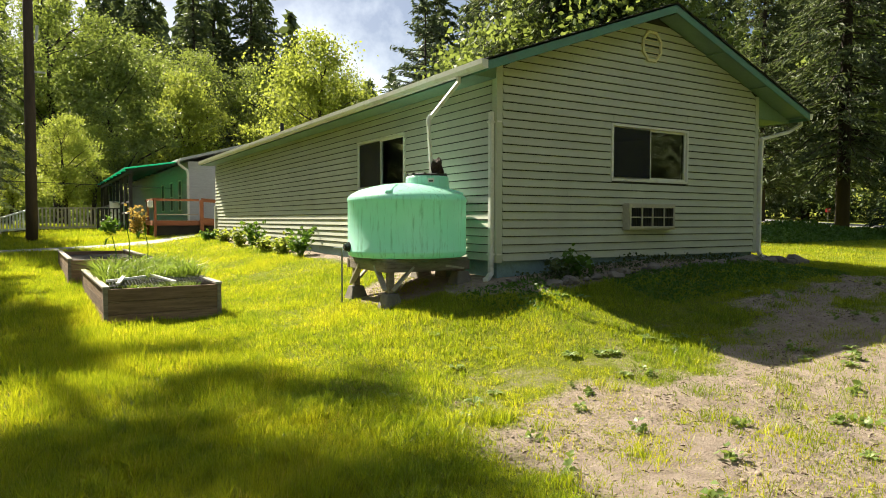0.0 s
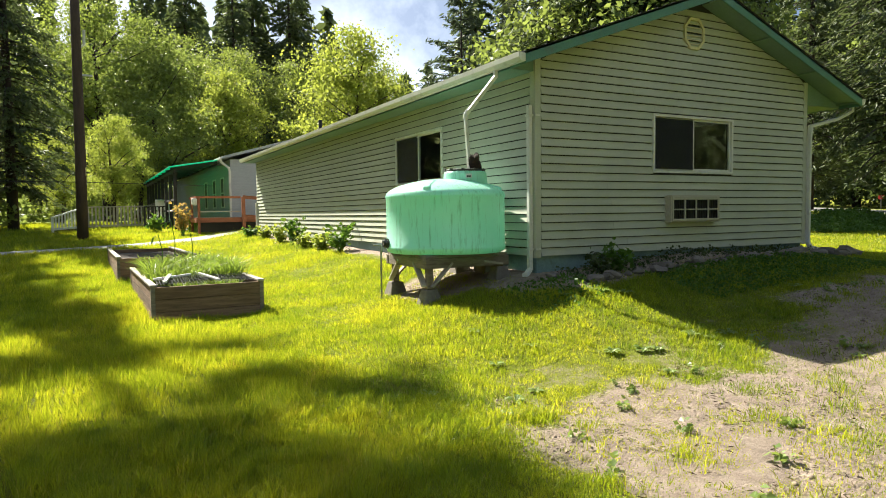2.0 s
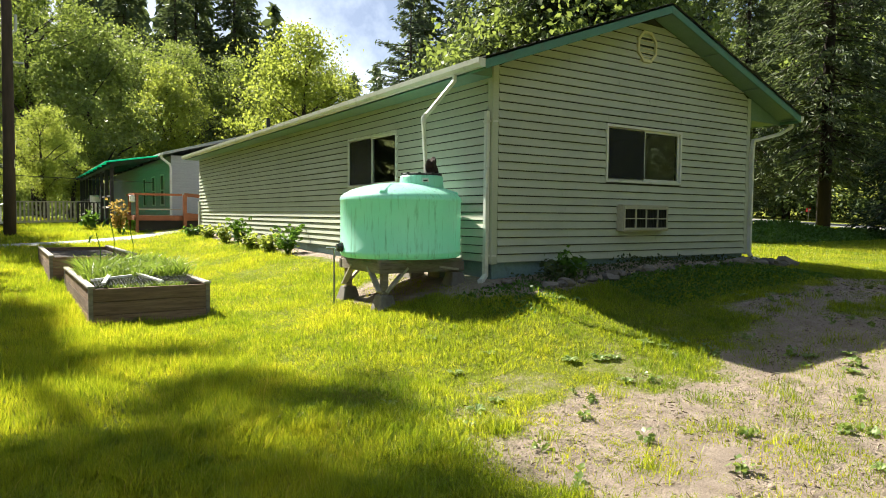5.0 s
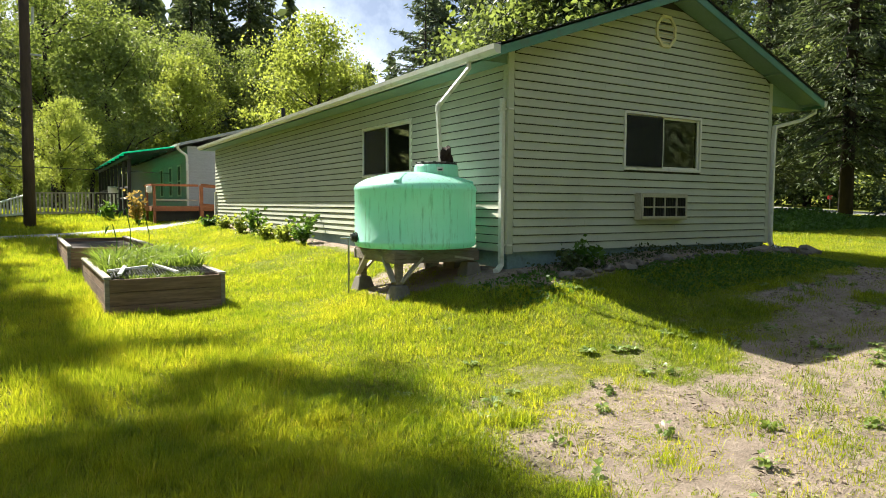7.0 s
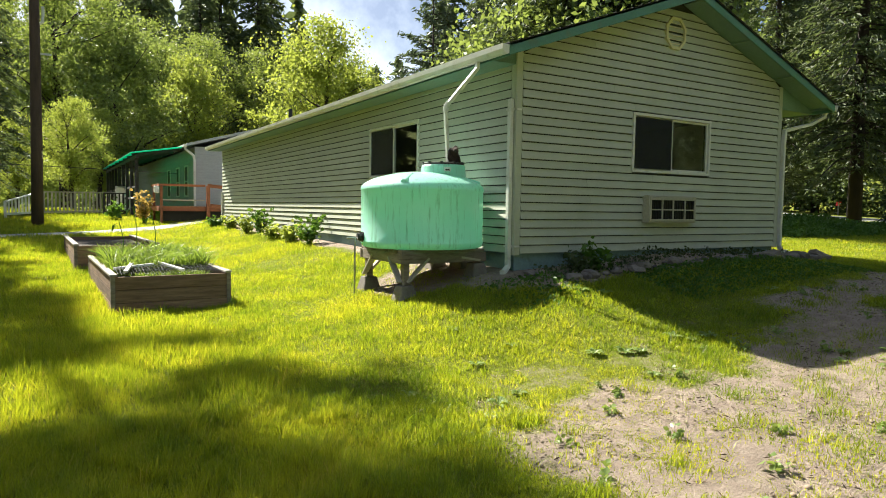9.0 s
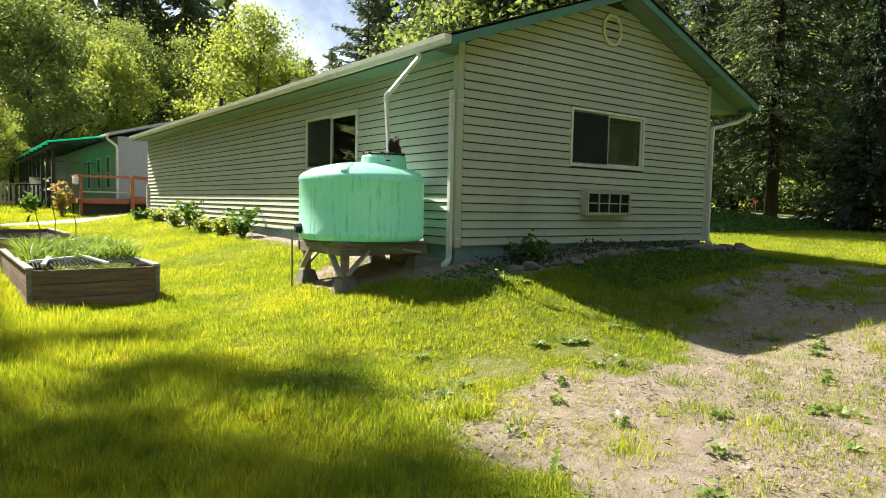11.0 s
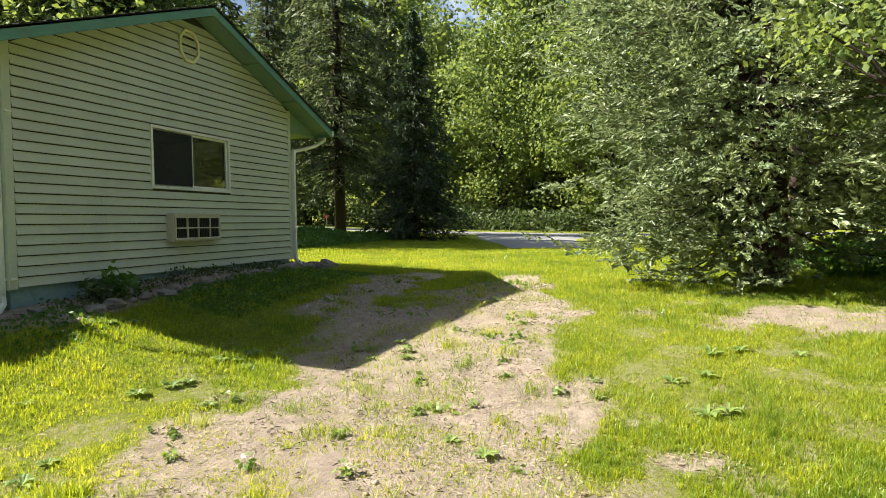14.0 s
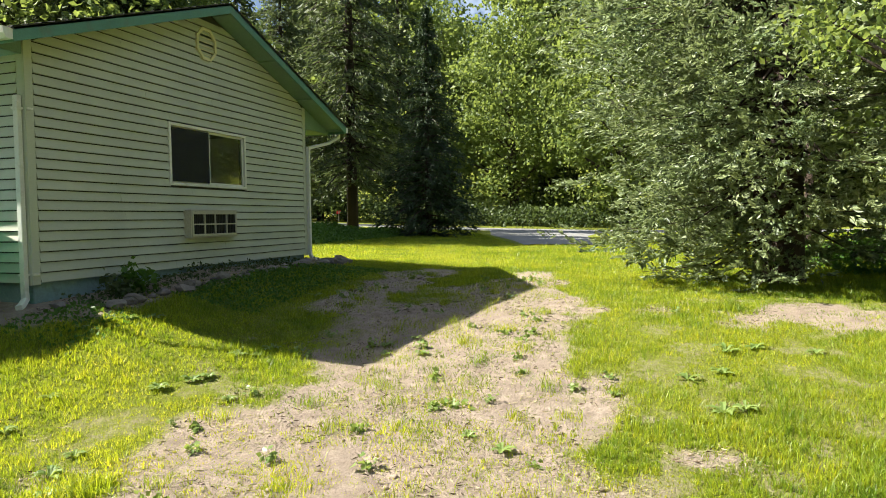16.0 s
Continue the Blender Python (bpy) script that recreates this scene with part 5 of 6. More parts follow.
def cedar(x, y, height, radius, label, seed, n_branch, bark, lowest=0.3, girth=0.28):
    """A full incense cedar: flat fans of scale leaves at the ends of upswept branches, bare and dark inside."""
    rng = np.random.default_rng(seed)
    t = thing("cedar_tree", label, "tree", at=Matrix.Translation((x, y, gz(x, y) - 0.05)))
    g = Geo()
    for sx, sy, r in ((0, 0, girth), (0.42, 0.25, girth * 0.6)):
        g.tube([(sx, sy, -0.3), (sx * 1.1, sy * 1.1, 0.25), (sx * 1.4, sy * 1.3, height * 0.45), (sx, sy, height)], (r * 1.35, r, r * 0.6, 0.03), 14)
    pts, axes = [], []
    for k in range(n_branch):
        u = rng.uniform(0, 1) ** 0.9
        a = rng.uniform(0, math.tau)
        bare_side = -math.cos(a) * 0.55 - math.sin(a) * 0.83 > 0.75      # browsed higher where the trunk shows
        base = max(lowest, 1.2) if bare_side else lowest
        z = base + (height - base) * u
        reach = radius * (1 - u ** 2.2) * rng.uniform(0.6, 1.08) + 0.2
        lump = 0.82 + 0.6 * noise.noise(Vector((math.cos(a) * 1.6, math.sin(a) * 1.6, z * 0.55)) + Vector((seed, 0, 0)))
        reach *= lump * (0.62 + 0.38 * min(1.0, z / 3.2))
        if bare_side and z < 1.9:
            reach *= 0.7
        d = np.array([math.cos(a), math.sin(a), 0])
        w = np.array([-d[1], d[0], 0.0])
        b0 = np.array([0.1, 0.1, z + 0.25 * reach])
        tip = np.array([0, 0, z]) + d * reach + np.array([0, 0, -0.10 * reach])
        tip[2] = max(tip[2], 0.15)
        mid = b0 * 0.5 + tip * 0.5 + np.array([0, 0, -0.12 * reach])
        if k % 4 == 0:
            g.tube((Vector(b0), Vector(mid), Vector(tip)), (0.028, 0.015, 0.005), 4, caps=False)
        for j in range(int(8 + 7 * reach / radius)):
            s = rng.uniform(0.34, 1.02)
            o = mid + (tip - mid) * (s * 2 - 1) + w * rng.normal() * 0.26 * reach ** 0.5 * (1.3 - s) + rng.normal(size=3) * 0.09
            ax = d * 0.7 + w * rng.normal() * 0.5 + np.array([0, 0, rng.uniform(-0.5, 0.55)])
            ax /= np.linalg.norm(ax)
            sd = np.cross(ax, rng.normal(size=3) * 0.5 + np.array([0, 0, 1.0]))
            sd /= np.linalg.norm(sd)
            L = rng.uniform(0.20, 0.42)
            m = 21
            along, across = rng.uniform(0, 1, m), rng.uniform(-1, 1, m)
            q = o + ax * (along * L)[:, None] + sd * (across * L * 0.36 * (1.1 - along))[:, None]
            q[:, 2] = np.maximum(q[:, 2], 0.06)
            pts.append(q)
            axes.append((ax + sd * (across * 0.9)[:, None]) * 1.6)
    part("trunk", g, bark, t, "red-brown furrowed trunk", smooth=True)
    crown = new("crown", big_mesh("crown", *leaves(np.concatenate(pts), 0.105, rng, aspect=0.34, axis=np.concatenate(axes)), CEDARLEAF))
    crown.parent = t
    return t


cedar(6.1, -8.85, 11.5, 3.6, "big leafy incense cedar with branches down to grass", 41, 1250, REDBARK)
cedar(13.4, -10.6, 11.0, 3.0, "second cedar trunk standing behind in shade", 47, 130, REDBARK, lowest=2.2, girth=0.2)
cedar(7.6, -12.4, 10.0, 3.1, "cedar at the lawn edge with hanging branches", 53, 330, REDBARK, lowest=1.5)


# a leafy young tree whose branches hang beside the cedar
young_maple = stand(broadleaf("young_maple", 5.2, 1.8, MAPLELEAF, "young maple with large fresh green leaves", 63, clumps=55, per=75, leaf=0.09, low=0.32, clump=0.34), 2.7, -10.1)


def leaf_stuff(name, n, box, size, mat, label, category, seed, dome=0.0, aspect=0.6, lumps=2.0):
    """Low undergrowth of leaves that nobody could count, on the ground."""
    rng = np.random.default_rng(seed)
    x0, x1, y0, y1, h = box
    x, y = rng.uniform(x0, x1, n), rng.uniform(y0, y1, n)
    top = np.array([h * (0.55 + 0.6 * noise.noise(Vector((a / lumps, b / lumps, seed)))) for a, b in zip(x, y)])
    edge = np.minimum.reduce([(x - x0) / (x1 - x0), (x1 - x) / (x1 - x0), (y - y0) / (y1 - y0), (y1 - y) / (y1 - y0)])
    top = np.maximum(top, 0.05) * (1 - dome + dome * np.clip(edge * 6, 0, 1))
    z = ground_height(x, y) + top * rng.uniform(0, 1, n) ** 0.6
    ob = new(name, big_mesh(name, *leaves(np.stack((x, y, z), 1), size, rng, aspect=aspect), mat))
    return tagged(ob, label, category, kind="stuff")


leaf_stuff("ground_cover", 16000, (15.5, 25.5, 5.0, 10.0, 0.85), 0.14, WEED, "low dark green ground cover by the drive", "ground cover", 71, dome=0.8)
# dark leaves paint the shade under the trees across the road
leaf_stuff("undergrowth", 30000, (46, 56, -45, 45, 3.2), 0.30, SHADETINTLEAF, "leafy undergrowth across the road, coloured dark as if shaded", "shrubs", 72, lumps=4)
leaf_stuff("undergrowth", 9000, (-24, 22, 49, 60, 5.0), 0.5, OAKLEAF, "leafy undergrowth behind the porch", "shrubs", 73, lumps=4)
leaf_stuff("undergrowth", 4000, (-16, -8.5, 26, 34, 2.6), 0.3, MAPLELEAF, "leafy undergrowth beside the ramp", "shrubs", 74, lumps=2)
leaf_stuff("undergrowth", 5000, (7.6, 12.5, -12.5, -10.0, 1.1), 0.12, WEED, "shaded low plants beneath the cedars", "shrubs", 75, dome=0.7)


leaf_stuff("ground_cover", 5200, (1.3, 5.6, -2.1, -0.75, 0.13), 0.045, WEED, "low bright clover before the stone edging", "ground cover", 76, dome=0.5, lumps=0.5)
# bed weeds take the same leaf colour with shade put in
leaf_stuff("bed_weeds", 1500, (0.2, 6.1, -0.66, -0.06, 0.16), 0.05, SHADETINTLEAF, "weeds and leaves in the stone-edged bed, coloured dark as if shaded", "weeds", 77, lumps=0.35)
leaf_stuff("bed_weeds", 600, (-0.9, 0.45, -1.5, -0.35, 0.09), 0.06, WEED, "broad weeds at the house corner", "weeds", 78, dome=0.6, lumps=0.4)


def far_forest():
    rng = np.random.default_rng(81)
    pts, axes, sz = [], [], []
    for k in range(380):
        a = radians(rng.uniform(-22, 100))
        d = rng.uniform(105, 420)
        x, y = -5 + d * math.sin(a), -7 + d * math.cos(a)
        if y < 60 and x < 90:
            continue
        h = rng.uniform(16, 30)
        z0 = gz(x, y)
        n = 120
        u = rng.uniform(0, 1, n) ** 0.8
        r = h * 0.17 * (1 - u) * rng.uniform(0.4, 1.15, n) + 0.3
        t = rng.uniform(0, math.tau, n)
        pts.append(np.stack((x + r * np.cos(t), y + r * np.sin(t), z0 + h * (0.08 + 0.92 * u) - 0.3 * r), 1))
        axes.append(np.stack((np.cos(t), np.sin(t), np.full(n, -0.7)), 1))
    P, A = np.concatenate(pts), np.concatenate(axes)
    ob = new("far_forest", big_mesh("far_forest", *leaves(P, 3.0, rng, aspect=0.5, axis=A), FIRLEAF))
    tagged(ob, "dark conifer forest covering the distant hill", "forest", kind="stuff")


far_forest()


# ---- stones along the bed ----
def stone(x, y, r, seed, flat=0.6, label="rough grey field stone edging the bed", lit=False):
    rng = np.random.default_rng(seed)
    bm = bmesh.new()
    bmesh.ops.create_icosphere(bm, subdivisions=2, radius=r)
    sx, sy = rng.uniform(0.8, 1.5), rng.uniform(0.7, 1.1)
    for v in bm.verts:
        k = 1 + 0.6 * noise.noise(v.co / r * 0.9 + Vector((seed, 0, 0))) + 0.28 * noise.noise(v.co / r * 2.6 + Vector((0, seed, 0)))
        v.co = Vector((v.co.x * sx * k, v.co.y * sy * k, v.co.z * flat * k))
    me = bpy.data.meshes.new("stone")
    bm.to_mesh(me)
    bm.free()
    me.materials.append(ROCK)
    ob = new("stone", me)
    ob.matrix_basis = Matrix.Translation((x, y, gz(x, y) + r * flat * 0.35)) @ Matrix.Rotation(rng.uniform(0, 6.28), 4, "Z")
    return tagged(ob, label, "stone", group="stones edging the bed")


rng = np.random.default_rng(90)
for k in range(26):
    u = k / 25
    x = 0.55 + 6.0 * u + rng.normal() * 0.06
    stone(x, -0.72 - 0.12 * math.sin(3 * u) + rng.normal() * 0.06 + (0.3 * max(0, u - 0.9) * 10 * 0.3), rng.uniform(0.05, 0.13) * (1.15 if u > 0.6 else 0.95), 100 + k, rng.uniform(0.6, 0.9))
stone(0.42, -0.78, 0.13, 140, 0.5, "pale flat stone in the sun at the bed corner")
stone(0.05, -0.35, 0.08, 141)
stone(1.7, -0.75, 0.15, 142)

# lump of bark lying on the tank lid
bm = bmesh.new()
bmesh.ops.create_icosphere(bm, subdivisions=3, radius=0.12)
for v in bm.verts:
    k = 1 + 0.7 * noise.noise(v.co * 9) + 0.25 * noise.noise(v.co * 24)
    v.co = Vector((v.co.x * 1.0 * k, v.co.y * 0.8 * k, v.co.z * 1.05 * k))
me = bpy.data.meshes.new("wood_chunk")
bm.to_mesh(me)
bm.free()
me.materials.append(REDBARK)
ob = tagged(new("wood_chunk", me), "rugged brown chunk of wood weighing down the lid", "wood chunk")
ob.matrix_basis = pose(TX + 0.36, TY - 0.27, 1.365, 10, 15, 40)

# tap stake and hose by the tank
sx, sy = TX - 0.86, TY + 0.45
t = thing("tap_stand", "thin steel stake with a tap beside the tank", "tap")
part("stake", Geo().tube([(sx, sy, gz(sx, sy) - 0.1), (sx, sy, 0.17)], 0.014, 8), STEEL, t)
part("crossbar", Geo().tube([(sx - 0.12, sy + 0.02, 0.17), (sx + 0.1, sy - 0.02, 0.18)], 0.012, 8), STEEL, t)
# white blocks behind the tank
for z, w in ((-0.12, 0.30), (0.02, 0.26), (0.14, 0.24)):
    ob = part("crate", Geo().box((-0.30, 0.9, z), (-0.30 + w * 0.8, 0.9 + w, z + 0.11)), WHITE, bevel=0.015)
    tagged(ob, "white plastic crate stacked between tank and wall", "crate", group="crates by the wall")
slab_z = gz(-0.2, 1.0)
tagged(part("concrete_block", Geo().box((-0.32, 0.88, slab_z - 0.05), (-0.04, 1.22, -0.125)), PIER, bevel=0.01), "rough concrete block under the white crates", "block")

# wire mesh and battens over the front of the planted bed
t = thing("bed_cover", "loose wire mesh with white battens over the bed", "plant cover")
for k in range(34):
    x = -4.83 + 1.42 * k / 33
    part("wire", Geo().tube([(x, 2.62, BED_TOP + 0.01), (x, 3.1, BED_TOP + 0.07 + 0.02 * math.sin(k)), (x, 3.7, BED_TOP + 0.05)], 0.0025, 4), BLACK, t)
for k in range(16):
    y = 2.62 + 1.08 * k / 15
    part("wire", Geo().tube([(-4.83, y, BED_TOP + 0.02), (-4.1, y, BED_TOP + 0.065), (-3.41, y, BED_TOP + 0.02)], 0.0025, 4), BLACK, t)
for a, b in (((-4.75, 2.5), (-4.55, 3.6)), ((-4.0, 2.5), (-4.2, 3.7)), ((-4.85, 3.1), (-4.3, 3.2))):
    part("batten", Geo().beam((*a, BED_TOP + 0.06), (*b, BED_TOP + 0.10), 0.05, 0.03), WHITE, t)


# ---- planted and wild leafy plants ----
def blades(n, x, y, z, height, width, lean, rng, mat, name):
    """Grass blades, each bent in two steps, at arrays of places."""
    a = rng.uniform(0, math.tau, n)
    d = np.stack((np.cos(a), np.sin(a), np.zeros(n)), 1)
    b = rng.uniform(0, math.tau, n)
    s = np.stack((np.cos(b), np.sin(b), np.zeros(n)), 1) * (width / 2)[:, None]
    p = np.stack((x, y, z), 1)
    up = np.array([0, 0, 1.0])
    mid = p + up * (height * 0.55)[:, None] + d * (height * lean * 0.3)[:, None]
    tip = p + up * (height * (1 - 0.25 * lean))[:, None] + d * (height * lean)[:, None]
    v = np.stack((p - s, p + s, mid + s * 0.7, mid - s * 0.7, tip), 1).reshape(-1, 3)
    i = np.arange(n)[:, None] * 5
    loops = np.concatenate((i, i + 1, i + 2, i + 3, i + 3, i + 2, i + 4), 1).ravel()
    sizes = np.tile([4, 3], n)
    return big_mesh(name, v, loops, sizes, mat)


def leafy_plant(name, x, y, z, r, h, n, leaf, mat, label, seed, category="plant", group=""):
    rng = np.random.default_rng(seed)
    t = thing(name, label, category, group, at=Matrix.Translation((x, y, z)))
    g = Geo()
    pts, ax = [], []
    for k in range(max(3, n // 9)):
        a = rng.uniform(0, math.tau)
        q = np.array([math.cos(a), math.sin(a), 0]) * r * rng.uniform(0.1, 0.9) + np.array([0, 0, h * rng.uniform(0.5, 1.0)])
        g.tube((Vector((q[0] * 0.1, q[1] * 0.1, -0.02)), Vector((q[0] * 0.5, q[1] * 0.5, q[2] * 0.6)), Vector(q)), (0.008, 0.006, 0.003), 4, caps=False)
        for j in range(9):
            u = rng.uniform(0.3, 1.05)
            pts.append(q * np.array([u, u, u]) + rng.normal(size=3) * leaf * 0.5)
            b = rng.uniform(0, math.tau)
            ax.append([math.cos(b), math.sin(b), 0.25])
    if name != "weed":
        tagged(part("stem_cluster", g, WEED, t), kind="stuff")
    lv = new("leaves", big_mesh("leaves", *leaves(np.array(pts), leaf, rng, aspect=0.75, axis=np.array(ax)), mat))
    lv.parent = t
    return t


leafy_plant("shrub", 1.15, -0.38, gz(1.15, -0.38), 0.38, 0.34, 170, 0.11, WEED, "dark green leafy plant against the foundation", 201)
leafy_plant("shrub", 0.85, -0.42, gz(0.85, -0.42), 0.25, 0.28, 120, 0.09, FIRLEAF, "low dark shrub against the foundation", 202)
for k, (x, y, r, h) in enumerate(((-0.45, 7.2, 0.35, 0.62), (-0.5, 8.4, 0.4, 0.4), (-0.55, 9.6, 0.45, 0.35), (-0.5, 11.0, 0.4, 0.7), (-0.6, 12.2, 0.4, 0.5), (-0.5, 14.5, 0.4, 0.35), (-0.6, 16.2, 0.4, 0.3))):
    leafy_plant("shrub", x, y, gz(x, y), r, h, 200, 0.13, SPRINGLEAF if k % 3 else WEED, "bright leafy plant growing along the long wall", 210 + k, group="plants along the wall")
leafy_plant("flower_bush", -2.3, 21.6, gz(-2.3, 21.6), 0.5, 1.3, 260, 0.16, DRYLEAF, "bush of yellow dry blooms beside the deck", 230)
leafy_plant("shrub", -3.2, 24.0, gz(-3.2, 24.0), 0.5, 0.8, 150, 0.2, WEED, "leafy shrub at the porch foot", 231)
# broad-leaved weeds in the worn ground
rng = np.random.default_rng(240)
made = 0
while made < 56:
    x, y = rng.uniform(-4, 6.5), rng.uniform(-7.2, -2.5)
    if bare(x, y) < 0.2 or np.hypot(x + 5.4, y + 7.2) < 2.2:
        continue
    leafy_plant("weed", x, y, gz(x, y), rng.uniform(0.05, 0.13), rng.uniform(0.03, 0.07), 32, rng.uniform(0.035, 0.065), ROSETTELEAF, "small broad-leaved weed in worn ground", 250 + made, group="weeds in the worn ground")
    made += 1


def bed_plants(bed_x0, bed_y0, w, l, z, seed, n, h, mat, name, label):
    rng = np.random.default_rng(seed)
    x, y = rng.uniform(bed_x0, bed_x0 + w, n), rng.uniform(bed_y0, bed_y0 + l, n)
    clump = mottle(x, y, 0.55, seed)
    k = rng.uniform(0, 1, n) < np.clip((clump - 0.36) * 5, 0.08, 1)
    x, y, clump = x[k], y[k], clump[k]
    n = len(x)
    hh = rng.uniform(0.35, 1.05, n) * h * (0.5 + 0.9 * clump)
    me = blades(n, x, y, np.full(n, z), hh, rng.uniform(0.014, 0.042, n), rng.uniform(0.3, 1.2, n), rng, mat, name)
    return tagged(new(name, me), label, "plants", kind="stuff")


bed_plants(-4.85, 3.45, 1.38, 2.6, BED_TOP - 0.1, 300, 5200, 0.50, BEDLEAF, "bed_leaves", "long grassy leaves growing in the raised bed")
bed_plants(-4.6, 2.7, 1.0, 0.9, BED_TOP - 0.1, 301, 1100, 0.15, BEDLEAF, "bed_leaves", "short bright seedlings under the wire mesh")
# tall dried stalks
for k, (x, y, h) in enumerate(((-4.35, 5.0, 0.95), (-4.0, 5.4, 0.8), (-4.6, 4.6, 0.7))):
    t = thing("seed_stalk", "tall drooping seed stalk in the raised bed", "plant", "stalks in the bed")
    part("stem", Geo().tube([(x, y, BED_TOP - 0.1), (x + 0.02, y, BED_TOP + h * 0.6), (x - 0.04, y, BED_TOP + h), (x - 0.12, y, BED_TOP + h - 0.06)], 0.008, 5), WEED, t)
    part("seed_head", Geo().tube([(x - 0.12, y, BED_TOP + h - 0.06), (x - 0.15, y, BED_TOP + h - 0.16)], (0.018, 0.01), 6), WEED, t)


rng = np.random.default_rng(330)
tx, ty = [], []
for k in range(120):
    x, y = rng.uniform(-3.4, 6.0), rng.uniform(-6.9, -2.6)
    if np.hypot(x + 5.4, y + 7.2) < 2.2 or bare(x, y) < 0.1:
        continue
    n = int(rng.integers(40, 90))
    rr = rng.uniform(0.04, 0.13)
    tx.append(x + rng.normal(size=n) * rr)
    ty.append(y + rng.normal(size=n) * rr)
tx, ty = np.concatenate(tx), np.concatenate(ty)
n = len(tx)
me = blades(n, tx, ty, ground_height(tx, ty) - 0.005, rng.uniform(0.05, 0.14, n), np.full(n, 0.006), rng.uniform(0.3, 1.0, n), rng, GRASS, "tuft_grass")
tagged(new("tuft_grass", me), "loose grass tufts in worn soil", "grass", kind="stuff")


def inside(x, y, a, b, c, d):
    return (x > a) & (x < b) & (y > c) & (y < d)


# ---- grass ----
def spikes(x, y, z, height, width, lean, rng, mat, name):
    """Short pointed blades of one face each, for the lawn further off."""
    n = len(x)
    a, b = rng.uniform(0, math.tau, n), rng.uniform(0, math.tau, n)
    p = np.stack((x, y, z), 1)
    s = np.stack((np.cos(b), np.sin(b), np.zeros(n)), 1) * (width / 2)[:, None]
    tip = p + np.stack((np.cos(a) * lean * height, np.sin(a) * lean * height, height * (1 - 0.25 * lean)), 1)
    v = np.stack((p - s, p + s, tip), 1).reshape(-1, 3)
    return big_mesh(name, v, np.arange(3 * n), np.full(n, 3), mat)


def grass_field(n, r_in, r_out, flat_to, fall, seed, a0=-10, a1=110):
    rng = np.random.default_rng(seed)
    rr = np.linspace(r_in, r_out, 900)
    cum = np.cumsum(np.where(rr < flat_to, 1.0, (flat_to / rr) ** fall) * rr)
    cum /= cum[-1]
    r = np.interp(rng.uniform(0, 1, n), cum, rr)
    a = np.radians(rng.uniform(a0, a1, n))
    x, y = -5.4 + r * np.sin(a), -7.2 + r * np.cos(a)
    # many blades draw together into tufts
    pull = rng.uniform(0, 0.4, n) * np.where(r < 14, 1, 0)
    cell = 0.075
    ci, cj = np.floor(x / cell), np.floor(y / cell)
    hx, hy = np.sin(ci * 12.9898 + cj * 78.233) * 43758.5453, np.sin(ci * 39.346 + cj * 11.135) * 24634.6345
    hx, hy = hx - np.floor(hx), hy - np.floor(hy)
    x = x + pull * ((ci + 0.15 + 0.7 * hx) * cell - x)
    y = y + pull * ((cj + 0.15 + 0.7 * hy) * cell - y)
    b = bare(x, y)
    patch = np.clip(0.5 + 2.6 * (mottle(x, y, 1.0, 41) - 0.5), 0, 1.3)
    small = mottle(x, y, 0.32, 51)
    inside_worn = 0.02 + 0.12 * (small > 0.50) + 0.16 * (mottle(x, y, 0.7, 21) > 0.55) + 0.30 * (mottle(x, y, 0.22, 31) > 0.63)
    keep = rng.uniform(0, 1, n) < np.where(b > 0.45, inside_worn, np.clip(1.1 - 1.5 * b, 0, 1) * lawn_thickness(x, y))
    keep &= ~inside(x, y, -0.02, HX + 0.02, -0.02, HY + 0.05) & ~inside(x, y, -4.97, -3.3, 2.42, 6.3) & ~inside(x, y, -5.25, -3.6, 7.4, 11.7)
    d = np.hypot(np.maximum(np.maximum(-x, x - HX), 0), np.maximum(np.maximum(-y, y - HY), 0))
    keep &= (d > 0.55) | (rng.uniform(0, 1, n) < 0.06)
    line = 19.2 + (x + 1.2) * np.where(x > -1.2, 1.28, np.where(x > -4.2, 0.6, np.where(x > -9, 0.417, 0.414)))
    line = np.where(x < -4.2, 17.4 + (x + 4.2) * 0.417, line)
    keep &= ~((np.abs(y - line) < 0.6) & (x < 0.4))
    keep &= x < 35.5 + 0.1 * y
    keep &= ~((x > 19) & (np.abs(y - (-3.2 + (x - 19.5) * 0.25)) < 1.6 + 0.16 * (x - 19)))
    x, y, r, b, patch, small, hx = x[keep], y[keep], r[keep], b[keep], patch[keep], small[keep], hx[keep]
    n = len(x)
    h = rng.uniform(0.025, 0.075, n) * (0.55 + 0.6 * patch + 1.0 * (small - 0.4)) * (0.75 + 0.6 * hx ** 2) * np.where(b > 0.3, 0.55, 1.0)
    h *= 1.95 - 0.95 * smooth01(-4.5, -2.2, x)
    h *= 1 + np.clip((r - 10) / 60, 0, 0.4)
    tall = rng.uniform(0, 1, n) < 0.012
    h = np.clip(np.where(tall, h * 1.8, h), 0.015, 0.22)
    z = ground_height(x, y) - 0.005
    if r_in < 3:
        me = blades(n, x, y, z, h, 0.0042 + 0.0006 * r * rng.uniform(0.7, 1.2, n), rng.uniform(0.1, 0.85, n), rng, GRASS, "grass")
    else:
        me = spikes(x, y, z, h, 0.004 + 0.00075 * r * rng.uniform(0.7, 1.2, n), rng.uniform(0.05, 0.8, n), rng, GRASS, "grass")
    tagged(new("grass", me), "sunlit yellow-green lawn grass", "grass", kind="stuff")


grass_field(190000, 1.7, 5.0, 5.0, 1.0, 400)
grass_field(1440000, 5.0, 48.0, 8.5, 2.0, 401)
grass_field(90000, 3.2, 14.0, 4.0, 1.6, 402, 110, 350)
